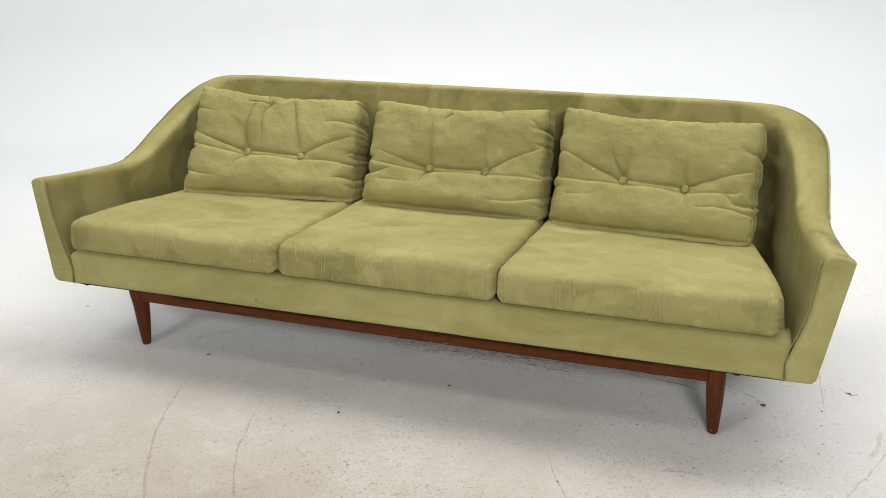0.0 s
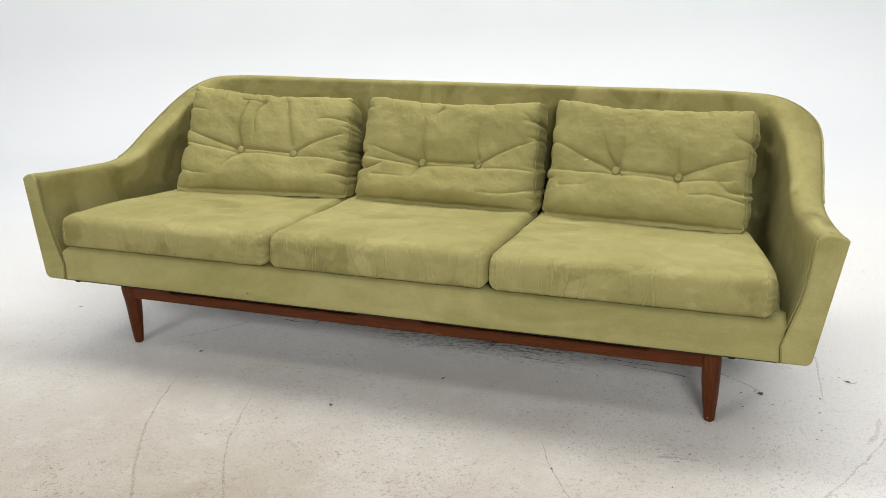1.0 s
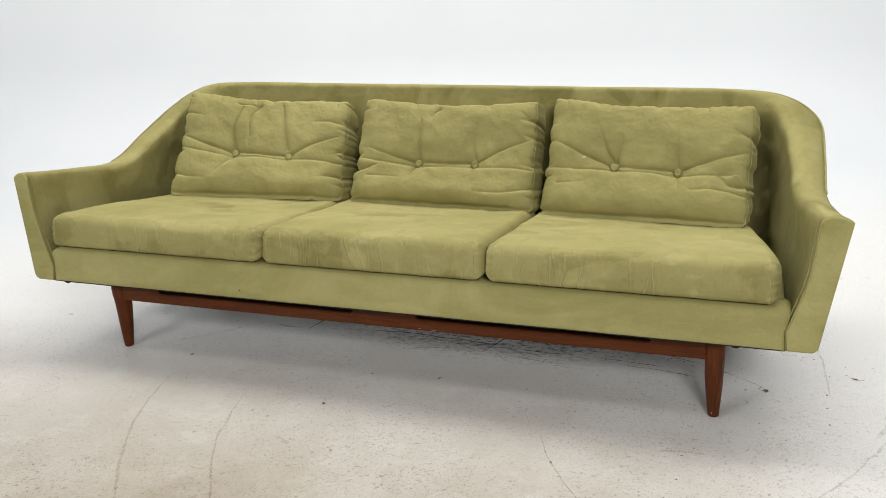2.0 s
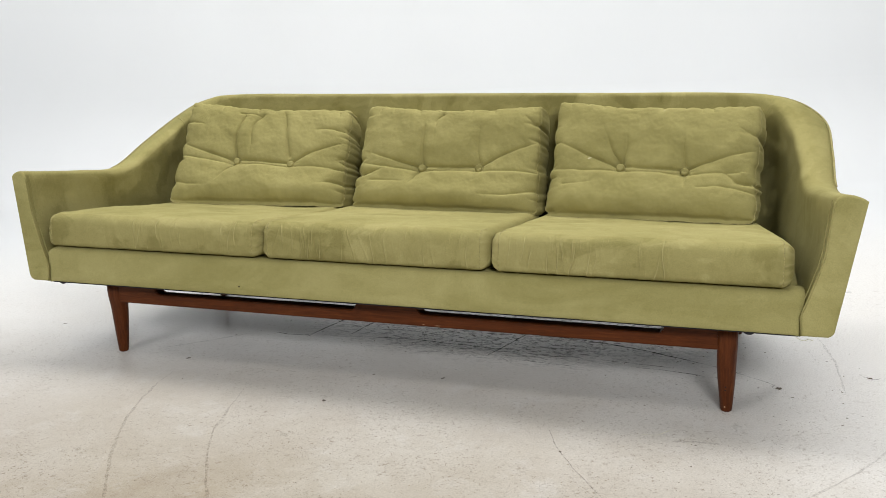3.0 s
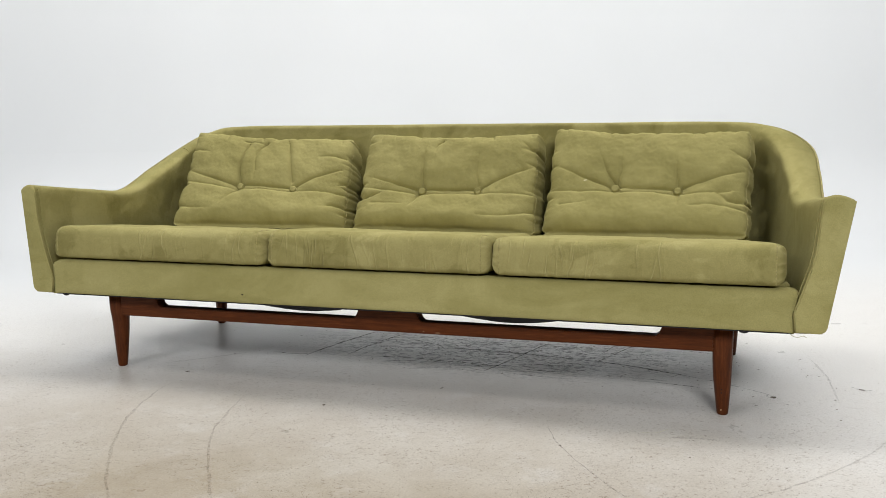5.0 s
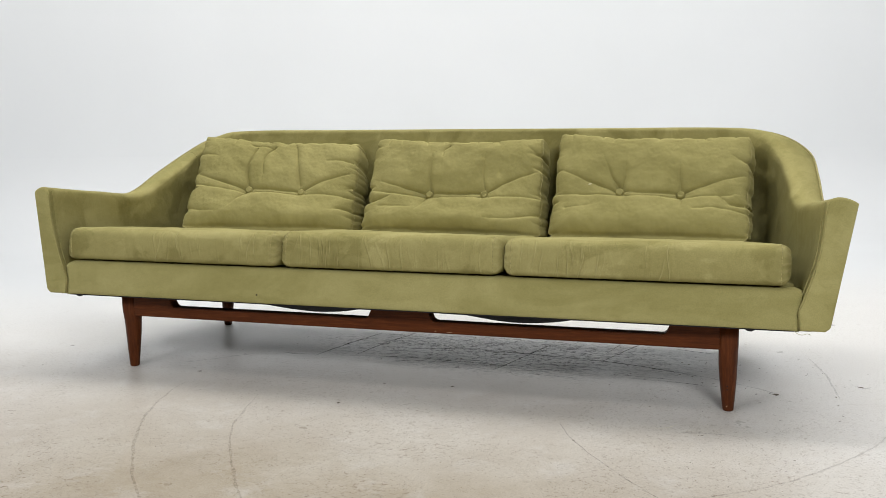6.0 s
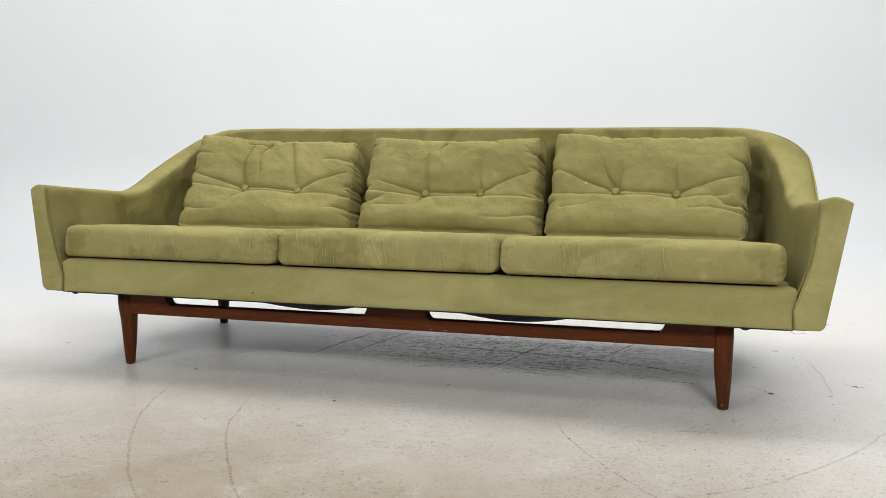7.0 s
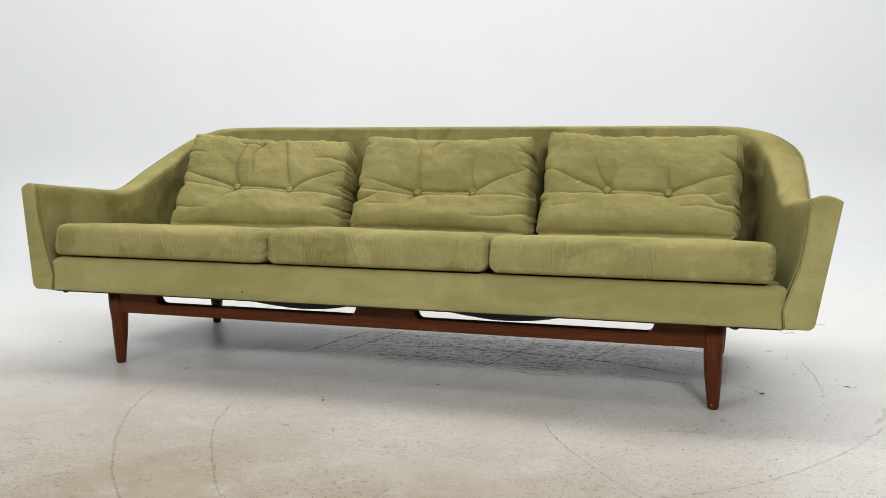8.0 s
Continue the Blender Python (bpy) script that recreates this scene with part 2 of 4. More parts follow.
SCUFF_FAINT = broken_mark("faint_scuff", (0.40, 0.32, 0.25), 0.16, 110, 0.40)
SCRATCH_DARK = broken_mark("dark_scratch", (0.020, 0.021, 0.016), 1.0, 60, 0.24)
CRACK_FINE = broken_mark("fine_crack", (0.20, 0.17, 0.14), 0.6, 60, 0.38)
def dust_grains():
    n = Nodes("brown_dust")
    island = n.add("ShaderNodeNewGeometry").outputs["Random Per Island"]
    n.set(Base_Color=n.ramp(island, (0.0, (0.20, 0.17, 0.125)), (0.3, (0.29, 0.25, 0.19)), (1.0, (0.37, 0.325, 0.255))), Roughness=0.8)
    return n.mat


DUST = dust_grains()
SPECK = plain("dirt_speck", (0.12, 0.098, 0.075), 0.95, 300)


# ---- mesh helpers ----
def part(name, bm, material, parent=None, label="", smooth=True):
    """Links a bmesh as one mesh object, under a thing where one is given."""
    mesh = bpy.data.meshes.new(name)
    bm.to_mesh(mesh)
    bm.free()
    mesh.materials.append(material)
    if smooth:
        mesh.shade_smooth()
    ob = new(name, mesh)
    if parent:
        ob.parent = parent
    return tagged(ob, label)


def thing(name, label, category, group="", kind=""):
    return tagged(new(name), label, category, group, kind)


def grid_mesh(points, close_u=False, close_v=False, caps=False):
    """A bmesh of quads from an array of points, rows by columns."""
    rows, cols, _ = points.shape
    bm = bmesh.new()
    verts = [[bm.verts.new(points[i, j]) for j in range(cols)] for i in range(rows)]
    for i in range(rows if close_u else rows - 1):
        for j in range(cols if close_v else cols - 1):
            a, b = (i + 1) % rows, (j + 1) % cols
            bm.faces.new((verts[i][j], verts[a][j], verts[a][b], verts[i][b]))
    if caps:
        bm.faces.new(verts[0])
        bm.faces.new(reversed(verts[-1]))
    bmesh.ops.recalc_face_normals(bm, faces=bm.faces)
    return bm


def tube(points, radius, sides=8, closed=False):
    """A round cord along a line of points."""
    points = np.asarray(points, float)
    n = len(points)
    rings = np.zeros((n, sides, 3))
    for i in range(n):
        a = points[(i - 1) % n] if closed or i else points[0]
        b = points[(i + 1) % n] if closed or i < n - 1 else points[-1]
        way = Vector(b - a).normalized()
        side = way.orthogonal().normalized() if abs(way.z) > 0.95 else way.cross(Vector((0, 0, 1))).normalized()
        up = side.cross(way)
        for j in range(sides):
            turn = 2 * math.pi * j / sides
            rings[i, j] = points[i] + radius * (math.cos(turn) * np.array(side) + math.sin(turn) * np.array(up))
    return grid_mesh(rings, closed, True, not closed)


def spline(points, count):
    """A smooth line through points (Catmull-Rom, by chord length)."""
    p = np.asarray(points, float)
    s = np.concatenate([[0], np.cumsum(np.linalg.norm(np.diff(p, axis=0), axis=1) ** 0.75)])
    slope = np.zeros_like(p)
    slope[1:-1] = (p[2:] - p[:-2]) / (s[2:] - s[:-2])[:, None]
    slope[0], slope[-1] = (p[1] - p[0]) / (s[1] - s[0]), (p[-1] - p[-2]) / (s[-1] - s[-2])
    out = []
    for v in np.linspace(0, s[-1], count):
        k = min(int(np.searchsorted(s, v, "right")) - 1, len(p) - 2)
        h = s[k + 1] - s[k]
        t = (v - s[k]) / h
        out.append((2 * t**3 - 3 * t**2 + 1) * p[k] + (t**3 - 2 * t**2 + t) * h * slope[k]
                   + (3 * t**2 - 2 * t**3) * p[k + 1] + (t**3 - t**2) * h * slope[k + 1])
    return np.array(out)


def soft(x, y, z, scale):
    return noise.noise(Vector((x, y, z)) * scale)


def box_mesh(x0, x1, y0, y1, z0, z1, bevel=0.004):
    bm = bmesh.new()
    bmesh.ops.create_cube(bm, size=1, matrix=Matrix.LocRotScale(((x0 + x1) / 2, (y0 + y1) / 2, (z0 + z1) / 2), None, (x1 - x0, y1 - y0, z1 - z0)))
    if bevel:
        bmesh.ops.bevel(bm, geom=bm.edges[:], offset=bevel, segments=3, affect="EDGES", profile=0.6)
    return bm


# ---- the studio ----
HALF, FRONT, BACK, HIGH, COVE = 4.2, -5.6, 2.55, 4.4, 0.55


def slab(name, u0, u1, v0, v1, z0, z1, material, label, category):
    bm = box_mesh(u0, u1, v0, v1, z0, z1, 0)
    bm.transform(ROOM)
    return tagged(part(name, bm, material, None, "", False), label, category, "", "structure")


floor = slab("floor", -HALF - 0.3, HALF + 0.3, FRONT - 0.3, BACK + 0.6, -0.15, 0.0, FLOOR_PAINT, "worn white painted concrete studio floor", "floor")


def cove_wall():
    """The back wall rises from the floor in a rounded cove."""
    line = [(BACK - 0.5, -0.002), (BACK - 0.3, 0.0002), (BACK - 0.15, 0.0006), (BACK, 0.001)]
    for k in range(1, 13):
        a = math.pi / 2 * k / 12
        line.append((BACK + COVE * math.sin(a), 0.001 + COVE * (1 - math.cos(a))))
    line += [(BACK + COVE, HIGH), (BACK + COVE + 0.2, HIGH), (BACK + COVE + 0.2, 0.0)]
    rows = np.array([[(u, v, z) for v, z in line] for u in np.linspace(-HALF, HALF, 9)])
    bm = grid_mesh(rows)
    bm.transform(ROOM)
    ob = part("wall_north", bm, WALL_PAINT, None, "", False)
    for face in ob.data.polygons:
        face.use_smooth = abs(face.normal.z) > 0.02 or face.area < 0.5
    return tagged(ob, "white painted studio wall with rounded cove", "wall", "", "structure")


cove_wall()
# the rest of the room is out of view, added to shape the bounce
slab("wall_west", -HALF - 0.2, -HALF, FRONT, BACK + COVE + 0.2, 0.0, HIGH, SIDE_PAINT, "unseen side wall, grey to limit bounced light", "wall")
slab("wall_east", HALF, HALF + 0.2, FRONT, BACK + COVE + 0.2, 0.0, HIGH, SIDE_PAINT, "unseen side wall, grey to limit bounced light", "wall")
slab("wall_south", -HALF, HALF, FRONT - 0.2, FRONT, 0.0, HIGH, SIDE_PAINT, "unseen wall behind the camera, grey to limit bounced light", "wall")
slab("ceiling", -HALF - 0.2, HALF + 0.2, FRONT - 0.2, BACK + COVE + 0.2, HIGH, HIGH + 0.15, CEILING_PAINT, "unseen ceiling, dark grey to limit bounced light", "ceiling")


# ---- the sofa ----
sofa = thing("sofa", "long olive-green velvet sofa with curved back, flared arms and teak base", "sofa")

# Half of the shell, from an arm's front to the middle of the back: inner foot, inner edge, outer edge, outer foot.
HALF_SHELL = [
    ((1.066, -0.0945, 0.290), (1.128, -0.054, 0.560), (1.199, -0.046, 0.557), (1.141, -0.098, 0.246)),
    ((1.055, 0.150, 0.280), (1.098, 0.150, 0.530), (1.172, 0.150, 0.528), (1.125, 0.140, 0.246)),
    ((1.040, 0.310, 0.270), (1.068, 0.320, 0.512), (1.152, 0.345, 0.518), (1.105, 0.320, 0.246)),
    ((1.000, 0.440, 0.265), (1.050, 0.490, 0.576), (1.145, 0.525, 0.583), (1.090, 0.470, 0.246)),
    ((0.945, 0.530, 0.260), (1.028, 0.625, 0.643), (1.130, 0.700, 0.648), (1.050, 0.620, 0.246)),
    ((0.870, 0.575, 0.260), (0.985, 0.703, 0.684), (1.060, 0.765, 0.696), (0.980, 0.680, 0.246)),
    ((0.770, 0.595, 0.260), (0.915, 0.738, 0.709), (0.950, 0.788, 0.717), (0.880, 0.700, 0.246)),
    ((0.420, 0.600, 0.260), (0.450, 0.745, 0.714), (0.450, 0.790, 0.718), (0.440, 0.705, 0.246)),
]
SKEW = (0, 0, 0.003, 0.006, 0.006, 0.004, 0, 0)      # the wings lean a little to one side


def rails(count):
    """The shell's four lines, from the one arm round the back to the other."""
    lines = []
    for k in range(4):  # the left arm front is a little slimmer
        half = [np.array(row[k]) for row in HALF_SHELL]
        left = [p * (-1, 1, 1) for p in half]
        if k in (1, 2):
            half = [p + (d, 0, 0) for p, d in zip(half, SKEW)]
            left = [p + (d, 0, -d * 0.5) for p, d in zip(left, SKEW)]
        if k == 1:
            left[0] = left[0] + (-0.022, 0, 0)
        if k == 2:
            left[0] = left[0] + (-0.008, 0, 0)
        lines.append(spline(left + half[::-1], count))
    return lines


FOOT, INNER, OUTER, HEM = rails(150)


def shell_section(i, up=22, over=12, down=30):
    """One cut through the shell: up the padded inside, over the rolled top, down the outside."""
    a, b, c, d = FOOT[i], INNER[i], OUTER[i], HEM[i]
    into = np.cross(FOOT[min(i + 1, len(FOOT) - 1)] - FOOT[max(i - 1, 0)], (0, 0, 1.0))
    into /= np.linalg.norm(into) + 1e-9
    pts = []
    for t in np.linspace(0, 1, up):
        pad = 0.020 * math.sin(math.pi * min(1, t * 1.05)) ** 1.2
        p = a + (b - a) * t - into * pad * 0.6
        w = soft(*p, 7.0) * 0.0035 + soft(*p, 21.0) * 0.0015
        pts.append(p - into * w)
    out = (c - b)
    for t in np.linspace(0, 1, over + 2)[1:-1]:
        lift = 0.014 * math.sin(math.pi * t) ** 0.75
        pts.append(b + out * t + np.array((0, 0, lift)) - out * 0.10 * math.sin(math.pi * t))
    inward = (a - d) * (1, 1, 0) / (np.linalg.norm((a - d)[:2]) + 1e-9)
    for t in np.concatenate([np.linspace(0, 0.94, down - 9), np.linspace(0.95, 1, 9)]):
        pts.append(c + (d - c) * t + inward * 0.011 * max(0, (t - 0.95) / 0.05) ** 2.6 + into * 0.008 * math.sin(math.pi * t) * min(1, i / 12, (len(FOOT) - 1 - i) / 12))
    return pts


shell_rows = np.array([shell_section(i) for i in range(len(FOOT))])
part("upholstered_shell", grid_mesh(shell_rows), VELVET_SHELL, sofa, "brushed olive velvet arms and curved back")


def arm_front(side):
    """The raked panel that closes an arm in front, flush with the shell, and the welt along its inner seam."""
    rim = shell_rows[-1 if side > 0 else 0]
    foot = [(1.070 * side, -0.0985, 0.246), (1.069 * side, -0.0970, 0.268)]
    line = np.array([np.array(p) for p in foot] + list(rim))
    middle = line.mean(axis=0)
    rings = []
    for shrink, ahead in ((0.965, 0.035), (1.0, 0.003), (1.0, 0.0), (0.988, -0.0025), (0.955, -0.0040), (0.8, -0.005), (0.5, -0.006), (0.12, -0.006)):
        ring = middle + (line - middle) * shrink
        ring[:, 1] += ahead
        rings.append(ring)
    panel = part("arm_front", grid_mesh(np.array(rings), False, True, True), VELVET_PANEL, sofa, "smooth velvet arm front")
    cord = middle + (line[:24] - middle) * 0.985
    cord[:, 1] -= 0.0035
    part("welt", tube(cord, 0.0025), VELVET_SHELL, panel, "thin velvet welt")
    inner_cord = line[:24] + np.array((-0.006 * side, 0.006, 0))
    part("seam", tube(inner_cord, 0.0015), VELVET_SHELL, panel, "stitched velvet seam")


for side in (1, -1):
    arm_front(side)

# The welt that runs along the outer edge of arms and back.
edge_line = np.array([p for p in OUTER if p[1] > 0.33])
part("welt", tube(edge_line + np.array((0, 0, 0.001)), 0.0030), VELVET_WELT, sofa, "thin velvet welt")


def front_sill():
    """The padded velvet strip under the seat cushions."""
    prof = [(0.02, 0.250), (-0.085, 0.243), (-0.092, 0.2445), (-0.096, 0.250), (-0.0965, 0.270), (-0.094, 0.300), (-0.090, 0.322),
            (-0.086, 0.335), (-0.078, 0.343), (-0.062, 0.346), (-0.02, 0.342), (0.02, 0.336)]
    rows = []
    for x in np.linspace(-1.0695, 1.0695, 200):
        reach = max(0, abs(x) - 1.0) / 0.0695 * (1 if x > 0 else -1)
        end = max(0, (abs(x) - 1.050) / 0.0195) ** 2
        row = []
        for y, z in prof:   # towards its ends the strip sinks to the seam of the arm
            if y < -0.05:
                y += ((np.interp(z, (0.246, 0.290, 0.560), (-0.0975, -0.0935, -0.053)) - y) if y < -0.08 else 0) * end
            w = soft(x, y, z, 6) * 0.0022 + soft(x, y, z, 23) * 0.0008
            row.append((x + reach * (np.interp(z, (0.246, 0.290, 0.345), (1.070, 1.0665, 1.077)) - 1.0695), y + w * (1 - end), z - 0.007 * end * max(0, z - 0.30) / 0.046))
        rows.append(row)
    hem = [(x, -0.0895 + soft(x, 0, 0, 6) * 0.002, 0.2428 + soft(x, 4, 0, 30) * 0.0006) for x in np.linspace(-1.066, 1.066, 120)]
    part("hem", tube(hem, 0.0020, 6), BLACK_CLOTH, sofa, "dark edge of the dust cloth")
    return part("front_sill", grid_mesh(np.array(rows), False, True, True), VELVET_SILL, sofa, "smooth velvet front strip")


sill = front_sill()


def deck():
    """The seat platform under the cushions, falling to the back."""
    xs, ys = np.linspace(-1.06, 1.06, 12), np.linspace(0.0, 0.62, 6)
    top = np.array([[(x, y, 0.345 - 0.135 * y) for y in ys] for x in xs])
    bm = grid_mesh(top)
    bmesh.ops.solidify(bm, geom=bm.faces[:], thickness=0.012)
    part("seat_deck", bm, VELVET_SHELL, sofa, "olive velvet seat platform")


deck()


def dust_cover():
    """Black cloth under the seat, sagging in two bellies."""
    rows = []
    for x in np.linspace(-1.10, 1.10, 90):
        row = []
        for y in np.linspace(-0.09, 0.70, 30):
            wide = min(1.0, (1.14 - 0.16 * max(0, y - 0.35) / 0.35) / 1.14)
            belly = sum(d * max(0, math.cos(math.pi * (x - c) / (2 * w))) ** 1.1 for c, w, d in ((-0.36, 0.40, 0.090), (0.31, 0.40, 0.092)) if abs(x - c) < w)
            deep = math.sin(math.pi * max(0, min(1, (y + 0.02) / 0.62)))
            row.append((x * wide, y, 0.2435 - belly * deep + soft(x, y, 0, 9) * 0.004 * deep))
        rows.append(row)
    part("dust_cover", grid_mesh(np.array(rows)), BLACK_CLOTH, sofa, "sagging black dust cloth")


dust_cover()


def leg(x, y, turn):
    """A turned, tapered leg that squares up into the rail."""
    rows = []
    for z, r, e in ((0.0, 0.0115, 2), (0.002, 0.0138, 2), (0.006, 0.0146, 2), (0.03, 0.0170, 2), (0.06, 0.0198, 2), (0.09, 0.0222, 2), (0.12, 0.0238, 2.1), (0.145, 0.0246, 2.3),
                    (0.165, 0.0249, 3.0), (0.180, 0.0250, 4.5), (0.2, 0.0250, 6), (0.238, 0.0250, 6)):
        ring = []
        for k in range(28):
            a = 2 * math.pi * k / 28
            c, s = math.cos(a), math.sin(a)
            q = r / (abs(c) ** e + abs(s) ** e) ** (1 / e)
            shift = 0.0035 * (1 - min(1, z / 0.12))
            ring.append((x + turn * shift + q * c, y + q * s, z))
        rows.append(ring)
    return part("leg", grid_mesh(np.array(rows), False, True, True), TEAK_UP, sofa)


legs = [leg(x, y, 1 if x > 0 else -1) for x, y in ((-0.906, 0.0), (0.906, 0.0), (-0.914, 0.605), (0.914, 0.605))]


def long_rail(y):
    """A teak rail with two long openings cut into its upper edge."""
    low, high, slot = 0.168, 0.2385, 0.2
    line = [(-0.884, low), (0.884, low), (0.884, high)]
    for a, b in ((0.762, 0.082), (-0.082, -0.762)):
        line += [(a, high), (a - 0.010, slot + 0.016), (a - 0.014, slot + 0.007), (a - 0.021, slot + 0.001), (a - 0.030, slot)]
        line += [(b + 0.030, slot), (b + 0.021, slot + 0.001), (b + 0.014, slot + 0.007), (b + 0.010, slot + 0.016), (b, high)]
    line.append((-0.884, high))
    bm = bmesh.new()
    face = bm.faces.new([bm.verts.new((x, y - 0.0244, z)) for x, z in line])
    far = bmesh.ops.extrude_face_region(bm, geom=[face])
    bmesh.ops.translate(bm, verts=[v for v in far["geom"] if isinstance(v, bmesh.types.BMVert)], vec=(0, 0.040, 0))
    bmesh.ops.recalc_face_normals(bm, faces=bm.faces)
    edges = [e for e in bm.edges if abs(e.verts[0].co.y - e.verts[1].co.y) < 1e-5]
    bmesh.ops.bevel(bm, geom=edges, offset=0.0022, segments=2, affect="EDGES")
    return part("rail", bm, TEAK_LONG, sofa, "teak rail with two long cut-outs", False)


front_rail = long_rail(0.0)
long_rail(0.605)
for x in (-0.908, 0.908):
    part("side_rail", box_mesh(x - 0.014, x + 0.014, 0.022, 0.583, 0.185, 0.238, 0.002), TEAK_DEEP, sofa, "", False)


# The seam where the back's cover meets that of an arm.
wing = min(range(75), key=lambda k: abs(OUTER[k][1] - 0.700))
part("seam", tube(shell_rows[wing][2:30] + np.array((0, -0.0005, 0.0)), 0.0011), VELVET_SHELL, sofa, "stitched velvet seam")


def small_patch(name, centre, wide, high, material, label, parent, push=-0.0006, sides=9):
    """A small flat spot on an upright face that looks to the front."""
    rand = random.Random(name + str(centre))
    bm = bmesh.new()
    ring = []
    for k in range(sides):
        a = 2 * math.pi * k / sides
        q = rand.uniform(0.65, 1.1)
        ring.append(bm.verts.new((centre[0] + wide * q * math.cos(a), centre[1] + push, centre[2] + high * q * math.sin(a))))
    bm.faces.new(ring)
    part(name, bm, material, parent, label, False)


small_patch("stain", (-0.413, -0.0985, 0.270), 0.0034, 0.0028, plain("dark_stain", (0.05, 0.035, 0.015), 0.9), "small dark stain", sill)
WORN_WOOD = plain("worn_bare_wood", (0.34, 0.20, 0.11), 0.6, 400)
for x, z, w in ((0.109, 0.1745, 0.004), (0.150, 0.1735, 0.009)):
    small_patch("worn_spot", (x, -0.0249, z), w, 0.0012, WORN_WOOD, "pale worn spot", front_rail)
for z in (0.071, 0.062, 0.016):
    small_patch("nail_hole", (0.906, -0.0222 + 0.0045 * max(0, 0.05 - z) / 0.03, z), 0.0022, 0.0022, BLACK_CLOTH if z > 0.03 else WORN_WOOD, "small nail mark", legs[1], -0.0008)
part("loose_thread", tube(spline([(1.060, -0.098, 0.244), (1.068, -0.106, 0.240), (1.078, -0.108, 0.2385), (1.090, -0.104, 0.241), (1.098, -0.108, 0.239)], 24), 0.0009, 5), PALE_THREAD, sill, "pale loose thread")

for x in (-1.045, 0.944):      # ends of the black cloth that show under the hem
    part("cloth_end", tube(spline([(x, -0.086, 0.2435), (x + 0.006, -0.088, 0.2395), (x + 0.016, -0.087, 0.2385), (x + 0.024, -0.085, 0.2425)], 16), 0.0024, 6), BLACK_CLOTH, sill, "black end of the dust cloth")

